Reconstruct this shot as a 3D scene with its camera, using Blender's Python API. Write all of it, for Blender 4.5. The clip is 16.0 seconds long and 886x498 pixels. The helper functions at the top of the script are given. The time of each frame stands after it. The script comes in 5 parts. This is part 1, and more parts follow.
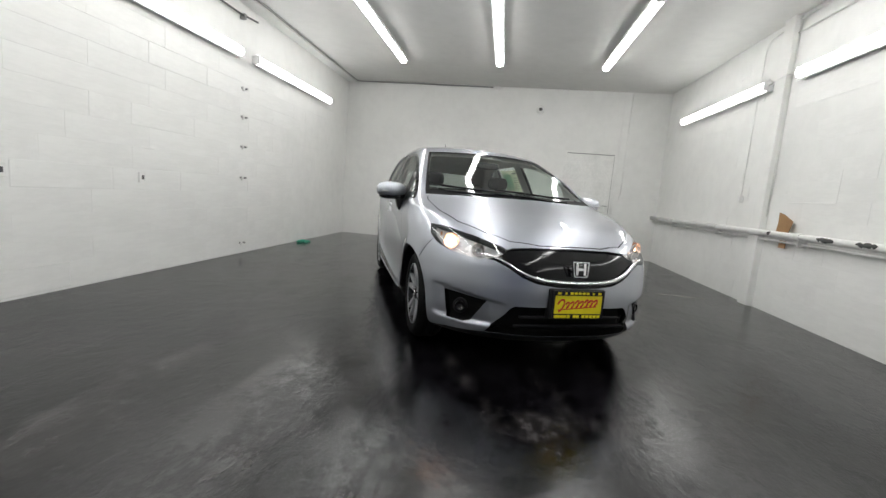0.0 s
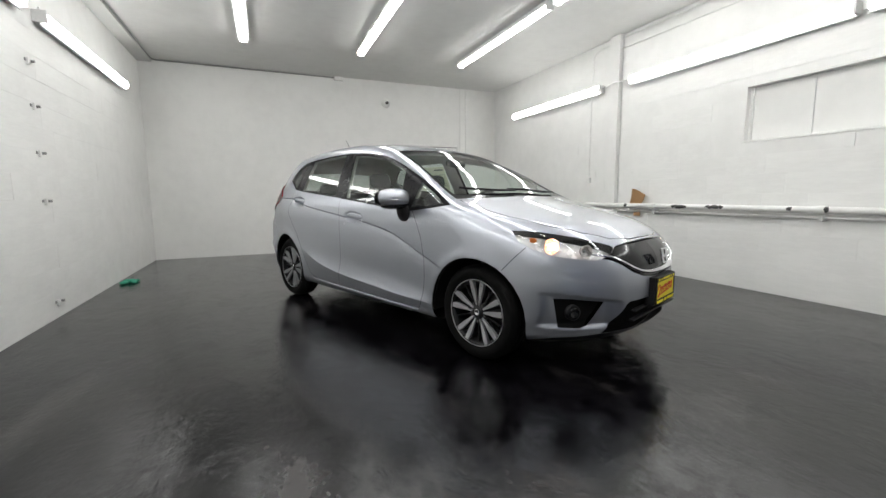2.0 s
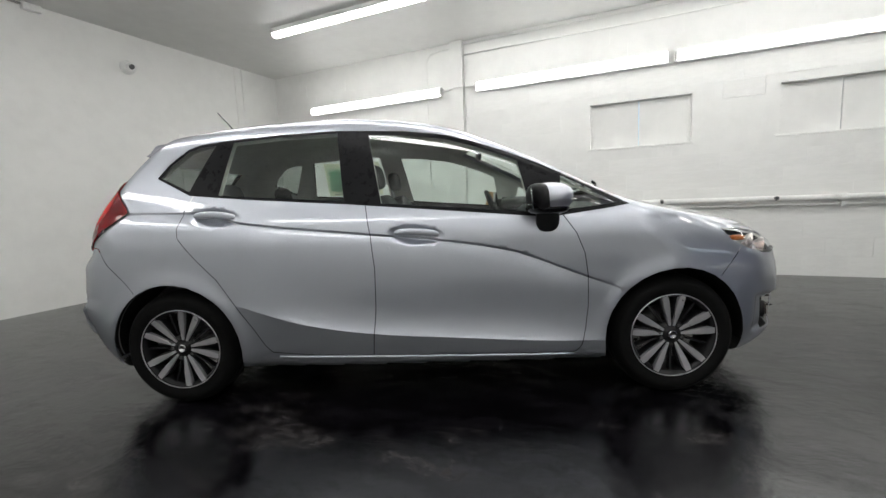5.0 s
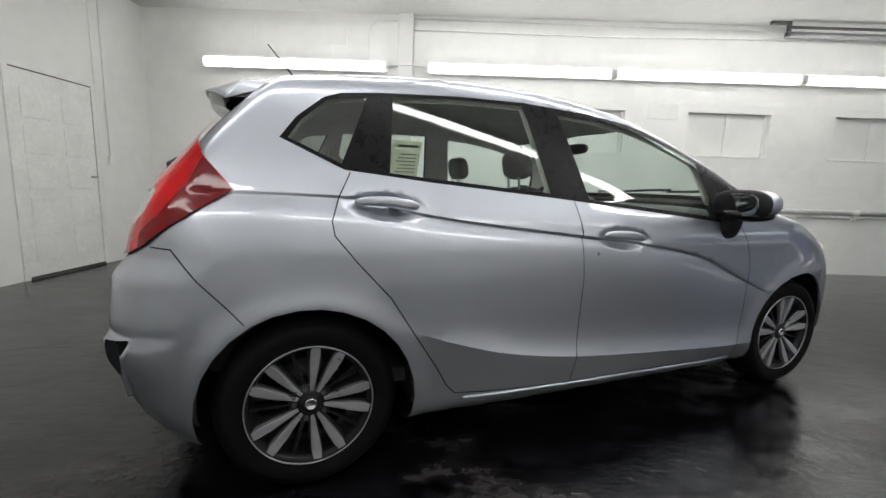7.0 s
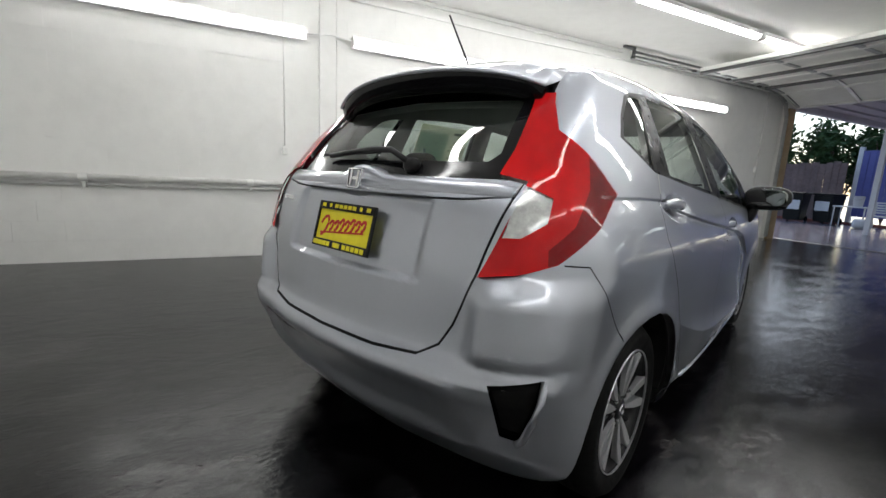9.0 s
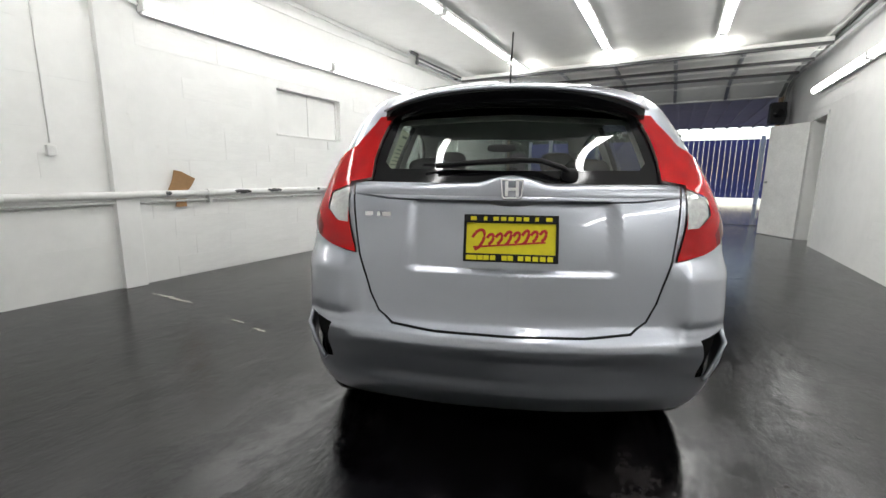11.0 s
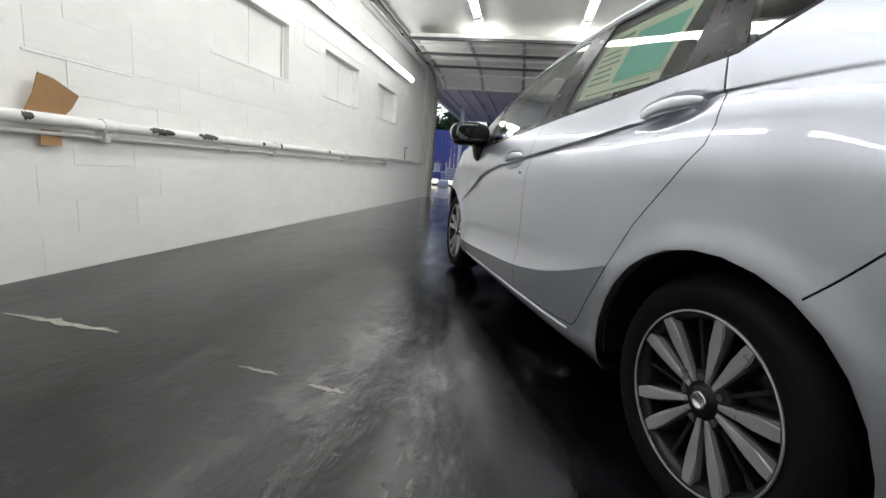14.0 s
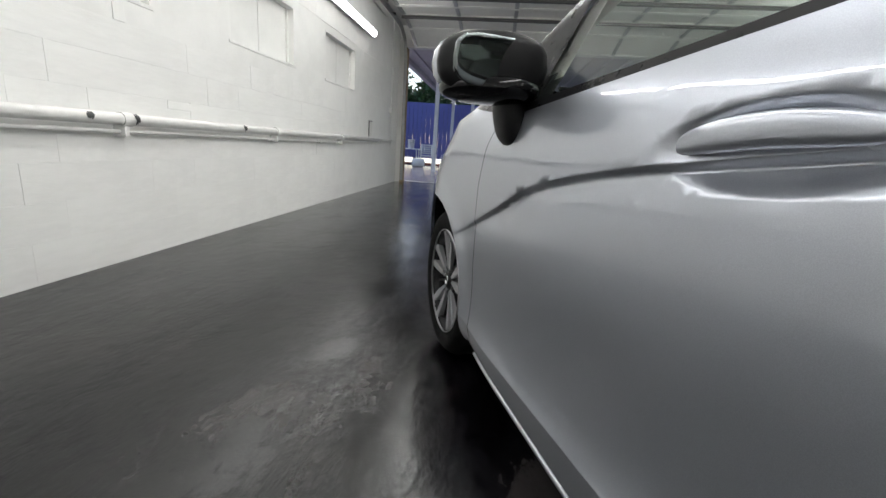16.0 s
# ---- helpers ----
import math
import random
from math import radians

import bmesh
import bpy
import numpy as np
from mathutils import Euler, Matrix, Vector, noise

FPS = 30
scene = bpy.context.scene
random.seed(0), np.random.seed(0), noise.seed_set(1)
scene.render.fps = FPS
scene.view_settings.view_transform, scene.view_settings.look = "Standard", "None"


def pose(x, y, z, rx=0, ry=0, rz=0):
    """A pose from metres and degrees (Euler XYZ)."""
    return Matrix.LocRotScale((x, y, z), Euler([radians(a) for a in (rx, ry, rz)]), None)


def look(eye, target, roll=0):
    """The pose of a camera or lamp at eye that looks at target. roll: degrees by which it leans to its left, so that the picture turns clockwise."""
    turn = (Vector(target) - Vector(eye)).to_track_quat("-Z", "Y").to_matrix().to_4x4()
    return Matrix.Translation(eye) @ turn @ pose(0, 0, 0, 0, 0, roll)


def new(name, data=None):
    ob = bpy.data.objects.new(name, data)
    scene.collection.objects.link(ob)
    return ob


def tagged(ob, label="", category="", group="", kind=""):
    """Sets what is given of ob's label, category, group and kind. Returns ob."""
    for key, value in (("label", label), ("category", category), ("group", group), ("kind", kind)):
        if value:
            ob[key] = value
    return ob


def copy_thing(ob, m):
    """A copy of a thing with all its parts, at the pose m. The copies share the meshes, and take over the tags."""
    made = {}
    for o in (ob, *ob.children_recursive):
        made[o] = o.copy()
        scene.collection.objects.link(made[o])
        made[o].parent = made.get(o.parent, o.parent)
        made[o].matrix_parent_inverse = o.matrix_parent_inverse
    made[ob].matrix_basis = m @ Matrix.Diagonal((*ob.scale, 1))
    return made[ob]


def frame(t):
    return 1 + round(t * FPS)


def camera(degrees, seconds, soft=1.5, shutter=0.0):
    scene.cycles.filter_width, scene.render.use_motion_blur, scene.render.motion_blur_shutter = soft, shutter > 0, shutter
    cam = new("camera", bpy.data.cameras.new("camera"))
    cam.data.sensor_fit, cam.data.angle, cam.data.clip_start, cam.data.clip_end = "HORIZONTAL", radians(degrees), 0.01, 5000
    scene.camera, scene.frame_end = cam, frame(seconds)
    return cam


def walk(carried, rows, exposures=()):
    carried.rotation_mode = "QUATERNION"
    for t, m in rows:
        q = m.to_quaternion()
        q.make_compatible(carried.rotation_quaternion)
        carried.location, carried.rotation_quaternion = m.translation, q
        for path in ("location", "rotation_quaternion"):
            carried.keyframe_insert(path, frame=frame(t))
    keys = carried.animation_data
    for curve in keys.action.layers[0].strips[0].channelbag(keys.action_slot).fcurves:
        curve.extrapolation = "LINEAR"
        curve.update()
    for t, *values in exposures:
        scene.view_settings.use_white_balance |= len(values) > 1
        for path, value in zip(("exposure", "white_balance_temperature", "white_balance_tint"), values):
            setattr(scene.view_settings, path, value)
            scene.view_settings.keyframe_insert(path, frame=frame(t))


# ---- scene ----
cam = camera(93.0, 16.0)
PATH = [
    (0, (0.324, -4.333, 1.02), (0.059, -2.368, 0.757), 4.6),
    (0.5, (-0.151, -4.255, 1.004), (-0.145, -2.273, 0.737), 4.3),
    (1, (-0.611, -4.134, 1.002), (-0.342, -2.163, 0.793), 2.4),
    (1.5, (-1.046, -3.977, 1.013), (-0.535, -2.053, 0.827), 0.9),
    (2, (-1.428, -3.736, 1.031), (-0.657, -1.908, 0.777), -0.5),
    (2.5, (-1.79, -3.464, 1.043), (-0.81, -1.732, 0.84), -0.3),
    (3, (-2.094, -3.089, 1.048), (-0.933, -1.476, 0.814), -0.3),
    (3.5, (-2.346, -2.684, 1.028), (-0.985, -1.237, 0.8), -0.4),
    (3.7, (-2.413, -2.522, 1.03), (-0.99, -1.13, 0.833), -0.2),
    (5.8, (-2.576, -0.54, 1.032), (-0.656, -0.048, 0.763), -0.4),
    (6, (-2.566, -0.385, 1.035), (-0.63, 0.053, 0.787), 0.8),
    (6.5, (-2.547, 0.035, 1.038), (-0.574, 0.211, 0.762), 0.7),
    (7, (-2.526, 0.447, 1.055), (-0.549, 0.453, 0.756), 1.9),
    (7.5, (-2.496, 0.89, 1.061), (-0.525, 0.727, 0.763), 1.3),
    (8, (-2.398, 1.306, 1.043), (-0.455, 0.953, 0.727), 1.5),
    (8.5, (-2.25, 1.683, 1.031), (-0.364, 1.097, 0.717), 2.8),
    (9, (-2.091, 2.027, 1.055), (-0.322, 1.16, 0.708), 2.8),
    (9.2, (-2.025, 2.164, 1.068), (-0.316, 1.184, 0.721), 1.6),
    (11.3, (-0.982, 3.088, 1.075), (-0.238, 1.258, 0.767), 2.2),
    (11.5, (-0.856, 3.103, 1.067), (-0.25, 1.217, 0.793), 3.1),
    (11.6, (-0.788, 3.12, 1.07), (-0.237, 1.216, 0.801), 3.1),
    (12, (-0.507, 3.144, 1.042), (-0.117, 1.203, 0.757), 3.2),
    (12.5, (-0.166, 3.14, 0.934), (0.148, 1.213, 0.503), 3.1),
    (13, (0.235, 3.08, 0.843), (0.563, 1.145, 0.498), 3.2),
    (13.5, (0.508, 2.822, 0.799), (0.86, 0.888, 0.435), 4.2),
    (14, (0.704, 2.468, 0.783), (1.041, 0.533, 0.41), 4.9),
    (14.5, (0.817, 2.023, 0.787), (1.119, 0.084, 0.401), 4.9),
    (15, (0.892, 1.578, 0.805), (1.17, -0.356, 0.376), 5.1),
    (15.5, (0.952, 1.16, 0.825), (1.228, -0.77, 0.375), 3.9),
    (16, (1.026, 0.77, 0.838), (1.246, -1.158, 0.365), 4.0),
]
walk(cam, [(t, look(eye, target, roll)) for t, eye, target, roll in PATH],
     [(0, 0.32), (3, 0.34), (5.8, 0.22), (8.5, 0.3), (9.2, 0.36), (11.3, 0.5), (12, 0.5), (14, 0.55), (16, 0.55)])

# ---- daylight beyond the open garage door ----
world = bpy.data.worlds.new("sky")
scene.world = world
world.use_nodes = True
wn = world.node_tree.nodes
sky = wn.new("ShaderNodeTexSky")
sky.sky_type, sky.sun_disc = "NISHITA", False
sky.sun_elevation, sky.sun_rotation = radians(40), radians(160)
world.node_tree.links.new(sky.outputs[0], wn["Background"].inputs[0])
wn["Background"].inputs[1].default_value = 0.15
sun = new("sun", bpy.data.lights.new("sun", "SUN"))
sun.data.energy, sun.data.angle, sun.data.color = 1.5, radians(12), (1, 0.97, 0.93)
sun.matrix_world = look((0, 0, 0), (-0.25, 0.72, -0.64))
LAMP_GLOW = 17.0

# ---- materials ----
class Mat:
    """A node material in the making."""

    def __init__(self, name):
        self.m = bpy.data.materials.new(name)
        self.m.use_nodes = True
        self.t = self.m.node_tree
        self.b = self.t.nodes["Principled BSDF"]
        self.co = None

    def node(self, kind, **inputs):
        n = self.t.nodes.new(kind)
        for k, v in inputs.items():
            n.inputs[k.replace("_", " ")].default_value = v
        return n

    def coord(self):
        if self.co is None:
            self.co = self.node("ShaderNodeTexCoord")
        return self.co.outputs["Object"]

    def noise(self, scale, detail=4.0, rough=0.6, stretch=None):
        n = self.node("ShaderNodeTexNoise", Scale=scale, Detail=detail, Roughness=rough)
        src = self.coord()
        if stretch:
            mp = self.node("ShaderNodeMapping", Scale=stretch)
            self.t.links.new(src, mp.inputs[0])
            src = mp.outputs[0]
        self.t.links.new(src, n.inputs["Vector"])
        return n.outputs["Fac"]

    def ramp(self, fac, stops):
        r = self.node("ShaderNodeValToRGB")
        el = r.color_ramp.elements
        while len(el) < len(stops):
            el.new(0.5)
        for e, (p, c) in zip(el, stops):
            e.position = p
            e.color = (*c, 1) if isinstance(c, tuple) else (c, c, c, 1)
        self.t.links.new(fac, r.inputs[0])
        return r.outputs[0]

    def mix(self, a, b, fac, mode="MIX"):
        n = self.t.nodes.new("ShaderNodeMix")
        n.data_type, n.blend_type = "RGBA", mode
        for v, i in ((fac, 0), (a, 6), (b, 7)):
            if isinstance(v, (int, float)):
                n.inputs[i].default_value = v
            elif isinstance(v, tuple):
                n.inputs[i].default_value = (*v, 1)
            else:
                self.t.links.new(v, n.inputs[i])
        return n.outputs[2]

    def put(self, key, v):
        if isinstance(v, tuple) and len(v) == 3:
            v = (*v, 1)
        if isinstance(v, (int, float, tuple)):
            self.b.inputs[key].default_value = v
        else:
            self.t.links.new(v, self.b.inputs[key])
        return self

    def bump(self, height, strength=0.3, distance=0.002):
        n = self.node("ShaderNodeBump", Strength=strength, Distance=distance)
        self.t.links.new(height, n.inputs["Height"])
        if self.b.inputs["Normal"].is_linked:
            self.t.links.new(self.b.inputs["Normal"].links[0].from_socket, n.inputs["Normal"])
        self.t.links.new(n.outputs[0], self.b.inputs["Normal"])
        return self


def simple(name, colour, rough=0.5, metal=0.0, coat=0.0, wear=0.12, scale=30.0, bump=0.0, spec=0.5):
    """Colour with a little tonal and gloss variation at two scales."""
    k = Mat(name)
    dark = tuple(c * (1 - wear) for c in colour)
    light = tuple(min(1, c * (1 + wear)) for c in colour)
    f = k.mix(k.noise(scale), k.noise(scale / 9, 2), 0.5)
    k.put("Base Color", k.ramp(f, [(0.3, dark), (0.7, light)]))
    k.put("Roughness", k.ramp(k.noise(scale * 0.7), [(0.3, max(0, rough - 0.06)), (0.7, min(1, rough + 0.06))]))
    k.put("Metallic", metal).put("Coat Weight", coat).put("Coat Roughness", 0.04).put("Specular IOR Level", spec)
    if bump:
        k.bump(k.noise(scale * 4), bump)
    return k.m


def glowing(name, colour, strength):
    k = Mat(name)
    k.put("Base Color", (0.9, 0.9, 0.9)).put("Emission Color", colour).put("Emission Strength", strength)
    return k.m


def pane(name, tint, rough=0.0, spots=0.0, mirror=0.07):
    """Thin tinted glass: clear through, glossier at a slant; spots: dried water marks."""
    k = Mat(name)
    tr = k.node("ShaderNodeBsdfTransparent", Color=(*tint, 1))
    gl = k.node("ShaderNodeBsdfGlossy", Roughness=rough)
    lw = k.node("ShaderNodeLayerWeight", Blend=0.5)
    pw = k.node("ShaderNodeMath")
    pw.operation = "POWER"
    pw.inputs[1].default_value = 4.0
    k.t.links.new(lw.outputs["Facing"], pw.inputs[0])
    sc = k.node("ShaderNodeMath")
    sc.operation = "MULTIPLY_ADD"
    sc.inputs[1].default_value, sc.inputs[2].default_value = 0.6, mirror
    k.t.links.new(pw.outputs[0], sc.inputs[0])
    mx = k.t.nodes.new("ShaderNodeMixShader")
    k.t.links.new(sc.outputs[0], mx.inputs[0])
    k.t.links.new(tr.outputs[0], mx.inputs[1])
    k.t.links.new(gl.outputs[0], mx.inputs[2])
    out = mx.outputs[0]
    if spots:
        df = k.node("ShaderNodeBsdfDiffuse", Color=(0.75, 0.78, 0.78, 1))
        vo = k.node("ShaderNodeTexVoronoi", Scale=75.0)
        k.t.links.new(k.coord(), vo.inputs["Vector"])
        spot = k.ramp(vo.outputs["Distance"], [(0.10, 1.0), (0.26, 0.0)])
        patch = k.ramp(k.noise(7.0, 3), [(0.5, 0.0), (0.62, spots)])
        m2 = k.t.nodes.new("ShaderNodeMixShader")
        k.t.links.new(k.mix(spot, patch, 1.0, "MULTIPLY"), m2.inputs[0])
        k.t.links.new(out, m2.inputs[1])
        k.t.links.new(df.outputs[0], m2.inputs[2])
        out = m2.outputs[0]
    k.t.links.new(out, k.t.nodes["Material Output"].inputs[0])
    return k.m


def thin_paper(name, colour):
    """Printed paper that lets some light through."""
    k = Mat(name)
    k.put("Base Color", k.ramp(k.noise(15), [(0.3, tuple(c * 0.92 for c in colour)), (0.7, colour)])).put("Roughness", 0.8)
    tl = k.node("ShaderNodeBsdfTranslucent", Color=(*colour, 1))
    mx = k.t.nodes.new("ShaderNodeMixShader")
    mx.inputs[0].default_value = 0.5
    k.t.links.new(k.b.outputs[0], mx.inputs[1])
    k.t.links.new(tl.outputs[0], mx.inputs[2])
    k.t.links.new(mx.outputs[0], k.t.nodes["Material Output"].inputs[0])
    return k.m


def wall_paint(name, colour):
    """White paint over masonry: roller texture, faint stains and scuffs."""
    k = Mat(name)
    f = k.ramp(k.mix(k.noise(0.9, 5), k.noise(6, 5), 0.4), [(0.3, tuple(c * 0.91 for c in colour)), (0.55, colour), (0.8, tuple(min(1, c * 1.04) for c in colour))])
    scuff = k.ramp(k.noise(3.2, 8, 0.75, (1, 1, 2.5)), [(0.66, 0.0), (0.78, 0.35)])
    k.put("Base Color", k.mix(f, (0.42, 0.41, 0.38), scuff))
    k.put("Roughness", k.ramp(k.noise(5), [(0.3, 0.42), (0.7, 0.6)]))
    k.bump(k.noise(160, 3), 0.25, 0.002).bump(k.noise(9, 5), 0.35, 0.004)
    return k.m


def wet_floor():
    """Dark sealed concrete with a dull sheen, wet and black where the washed car drips and rolled in."""
    k = Mat("wet_dark_floor")

    def calc(op, a, b):
        n = k.node("ShaderNodeMath")
        n.operation = op
        for at, v in ((0, a), (1, b)):
            if isinstance(v, float):
                n.inputs[at].default_value = v
            else:
                k.t.links.new(v, n.inputs[at])
        return n.outputs[0]

    sep = k.node("ShaderNodeSeparateXYZ")
    k.t.links.new(k.coord(), sep.inputs[0])
    # distance from the line along which the car rolled in
    across = calc("ADD", calc("MULTIPLY", sep.outputs[0], 0.927), calc("MULTIPLY", sep.outputs[1], 0.375))
    away = calc("ADD", calc("ABSOLUTE", across, 0.0), calc("MULTIPLY", k.noise(0.9, 7, 0.65), 1.6))
    wet = k.ramp(calc("MULTIPLY", away, 0.25), [(0.62, 1.0), (1.0, 0.0)])
    blend = k.mix(k.noise(0.5, 6, 0.6), k.noise(2.3, 8, 0.68, (1.0, 0.6, 1.0)), 0.4)
    soaked = k.ramp(blend, [(0.3, (0.0022, 0.0021, 0.0028)), (0.55, (0.006, 0.0055, 0.007)), (0.75, (0.015, 0.013, 0.0145))])
    dry = k.ramp(blend, [(0.3, (0.005, 0.0046, 0.006)), (0.5, (0.009, 0.0084, 0.0102)), (0.72, (0.018, 0.0162, 0.018))])
    base = k.mix(dry, soaked, wet)
    worn = k.ramp(k.noise(1.5, 10, 0.72, (1.3, 0.7, 1)), [(0.54, 0.0), (0.60, 0.5)])
    base = k.mix(base, (0.062, 0.056, 0.056), worn)
    rust = k.ramp(k.noise(1.1, 6, 0.7), [(0.60, 0.0), (0.72, 0.35)])
    base = k.mix(base, (0.050, 0.034, 0.032), rust)
    base = k.mix(base, (0.20, 0.19, 0.17), k.ramp(k.noise(4.5, 10, 0.75, (0.5, 2.2, 1)), [(0.72, 0.0), (0.76, 0.5)]))
    # ragged films of water, drawn out the way the wheels rolled
    film = k.ramp(k.mix(k.noise(2.2, 10, 0.74, (1.7, 0.75, 1)), k.noise(11.0, 6, 0.7), 0.3), [(0.485, 1.0), (0.52, 0.0)])
    k.put("Base Color", k.mix(base, k.mix(base, (0.40, 0.40, 0.40), 1.0, "MULTIPLY"), film))
    # polished and dull flecks of the worn coating
    fleck = k.ramp(k.mix(k.noise(15, 8, 0.75, (1.6, 0.7, 1)), k.noise(3.5, 6, 0.7, (1.6, 0.7, 1)), 0.4), [(0.42, 0.045), (0.50, 0.10), (0.60, 0.21)])
    damp = k.mix(fleck, (0.04, 0.04, 0.04), film)
    k.put("Roughness", k.mix(k.mix(fleck, (0.20, 0.20, 0.20), 0.20), damp, wet))
    k.put("Specular IOR Level", k.mix((0.27, 0.27, 0.27), k.mix((0.42, 0.42, 0.42), (0.55, 0.55, 0.55), film), wet))
    # troughs and grit of the trowelled coating, levelled where water stands
    grit = k.mix(k.noise(42, 6, 0.70, (1.2, 0.8, 1)), k.noise(9, 7, 0.66, (1.5, 0.7, 1)), 0.72)
    level = k.mix(grit, k.mix(grit, (0.5, 0.5, 0.5), 0.45), film)
    k.bump(k.noise(1.6, 4, 0.6), 0.15, 0.03).bump(level, 0.42, 0.012).bump(k.noise(120, 3, 0.7), 0.08, 0.002)
    return k.m


def car_paint():
    """Pale blue-silver metallic under clear coat, freshly washed."""
    k = Mat("silver_paint")
    flake = k.ramp(k.noise(900, 2), [(0.35, (0.40, 0.422, 0.472)), (0.65, (0.455, 0.478, 0.532))])
    k.put("Base Color", flake).put("Metallic", 0.88).put("Roughness", 0.37)
    k.put("Coat Weight", 1.0).put("Coat Roughness", 0.012).put("Coat IOR", 1.75)
    return k.m


def lamp_red(name, lit, deep):
    """Smooth moulded red lens, deeper in tone in places."""
    k = Mat(name)
    k.put("Base Color", k.ramp(k.noise(5.0, 3, 0.5, (1, 1, 0.5)), [(0.34, deep), (0.60, lit)])).put("Roughness", 0.07)
    k.put("Specular IOR Level", 0.35)
    return k.m


M = dict(
    wall=wall_paint("white_block_paint", (0.80, 0.80, 0.78)),
    plaster=wall_paint("white_plaster_paint", (0.78, 0.78, 0.76)),
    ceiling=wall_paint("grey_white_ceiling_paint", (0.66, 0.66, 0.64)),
    trim=simple("white_trim_paint", (0.76, 0.76, 0.74), 0.42, bump=0.1),
    floor=wet_floor(),
    tube=glowing("fluorescent_tube", (1.0, 1.0, 0.985), LAMP_GLOW),
    # same tubes, glow turned down so the wall beside them keeps its tone
    wall_tube=glowing("dimmed_fluorescent_tube", (1.0, 1.0, 0.985), LAMP_GLOW * 0.6),
    enamel=simple("white_enamel", (0.78, 0.78, 0.77), 0.35),
    conduit=simple("grey_conduit", (0.30, 0.30, 0.29), 0.45, 0.4),
    pipe=simple("white_painted_pipe", (0.74, 0.74, 0.72), 0.42, scale=12, wear=0.15, bump=0.15),
    pipe_worn=simple("black_bare_pipe", (0.03, 0.03, 0.03), 0.5),
    steel=simple("galvanised_steel", (0.42, 0.43, 0.43), 0.4, 0.8, scale=14, wear=0.25),
    dark_steel=simple("dark_steel", (0.10, 0.10, 0.10), 0.5, 0.5),
    door_skin=simple("garage_door_skin", (0.78, 0.78, 0.75), 0.5, 0.0, scale=6, wear=0.08),
    cardboard=simple("brown_cardboard", (0.36, 0.21, 0.10), 0.85, scale=25, bump=0.1),
    green=simple("green_rubber", (0.03, 0.32, 0.20), 0.5),
    wood=simple("raw_wood", (0.33, 0.24, 0.14), 0.7, scale=18, wear=0.3),
    worn_patch=simple("bare_scraped_concrete", (0.26, 0.25, 0.22), 0.7, scale=20, wear=0.5, bump=0.3),
    paper=simple("white_paper", (0.75, 0.75, 0.72), 0.8),
    paint=car_paint(),
    black=simple("black_plastic", (0.010, 0.010, 0.011), 0.45, bump=0.08, scale=60, spec=0.22),
    gloss=simple("gloss_black", (0.005, 0.005, 0.006), 0.10, spec=0.32),
    gap=simple("dark_gap", (0.016, 0.017, 0.018), 0.9, spec=0.1),
    pillar=simple("satin_black_pillar", (0.007, 0.007, 0.008), 0.30, scale=40, spec=0.10),
    under=simple("underbody_black", (0.007, 0.007, 0.007), 0.8, spec=0.12),
    chrome=simple("chrome", (0.78, 0.78, 0.80), 0.07, 1.0, wear=0.03),
    alloy=simple("machined_alloy", (0.50, 0.50, 0.52), 0.32, 0.7, wear=0.02, scale=20),
    rim_dark=simple("dark_rim_paint", (0.010, 0.010, 0.011), 0.35, spec=0.25),
    tyre=simple("tyre_rubber", (0.006, 0.006, 0.006), 0.65, bump=0.25, scale=45, spec=0.08),
    glass=pane("side_glass", (0.84, 0.91, 0.87), spots=0.35),
    shield=pane("windscreen_glass", (0.88, 0.94, 0.91), spots=0.2),
    back_glass=pane("rear_glass", (0.46, 0.51, 0.48), spots=0.25, mirror=0.12),
    lens=pane("clear_lens", (0.93, 0.94, 0.95), 0.03),
    red=lamp_red("red_lens", (0.56, 0.006, 0.008), (0.33, 0.003, 0.005)),
    red_deep=lamp_red("deep_red_lens", (0.22, 0.002, 0.004), (0.12, 0.001, 0.003)),
    frost=simple("ribbed_clear_lens", (0.55, 0.56, 0.55), 0.18, 0.3, 0.8, wear=0.3, scale=70),
    amber=simple("amber_lens", (0.55, 0.16, 0.03), 0.2, coat=0.8),
    bright=simple("bright_lamp_housing", (0.82, 0.80, 0.79), 0.25, 0.3, wear=0.15, scale=25),
    reflector=simple("lamp_reflector", (0.85, 0.80, 0.77), 0.28, 0.6),
    bulb=glowing("warm_bulb", (1.0, 0.40, 0.18), 35.0),
    mirror=simple("mirror_glass", (0.22, 0.24, 0.24), 0.01, 1.0, wear=0.0),
    yellow=simple("yellow_plate", (0.75, 0.66, 0.01), 0.4),
    red_ink=simple("red_print", (0.50, 0.02, 0.02), 0.5),
    fabric=simple("dark_seat_fabric", (0.07, 0.07, 0.072), 0.9, scale=80, bump=0.3),
    beige=simple("pale_headliner", (0.60, 0.60, 0.56), 0.9, scale=80, bump=0.2),
    dash=simple("dark_dashboard", (0.025, 0.025, 0.026), 0.65, bump=0.15),
    sticker=thin_paper("cream_window_sticker", (0.72, 0.73, 0.56)),
    sticker_ink=simple("grey_print", (0.17, 0.20, 0.16), 0.8),
    sticker_teal=thin_paper("teal_print", (0.24, 0.58, 0.50)),
)

# ---- building helpers ----
def part(name, bm, material, parent=None, label="", smooth=False):
    """Links a bmesh as one mesh object, under parent if there is one."""
    me = bpy.data.meshes.new(name)
    bm.to_mesh(me)
    bm.free()
    me.materials.append(material)
    if smooth:
        me.shade_smooth()
    ob = new(name, me)
    if parent:
        ob.parent = parent
    return tagged(ob, label)


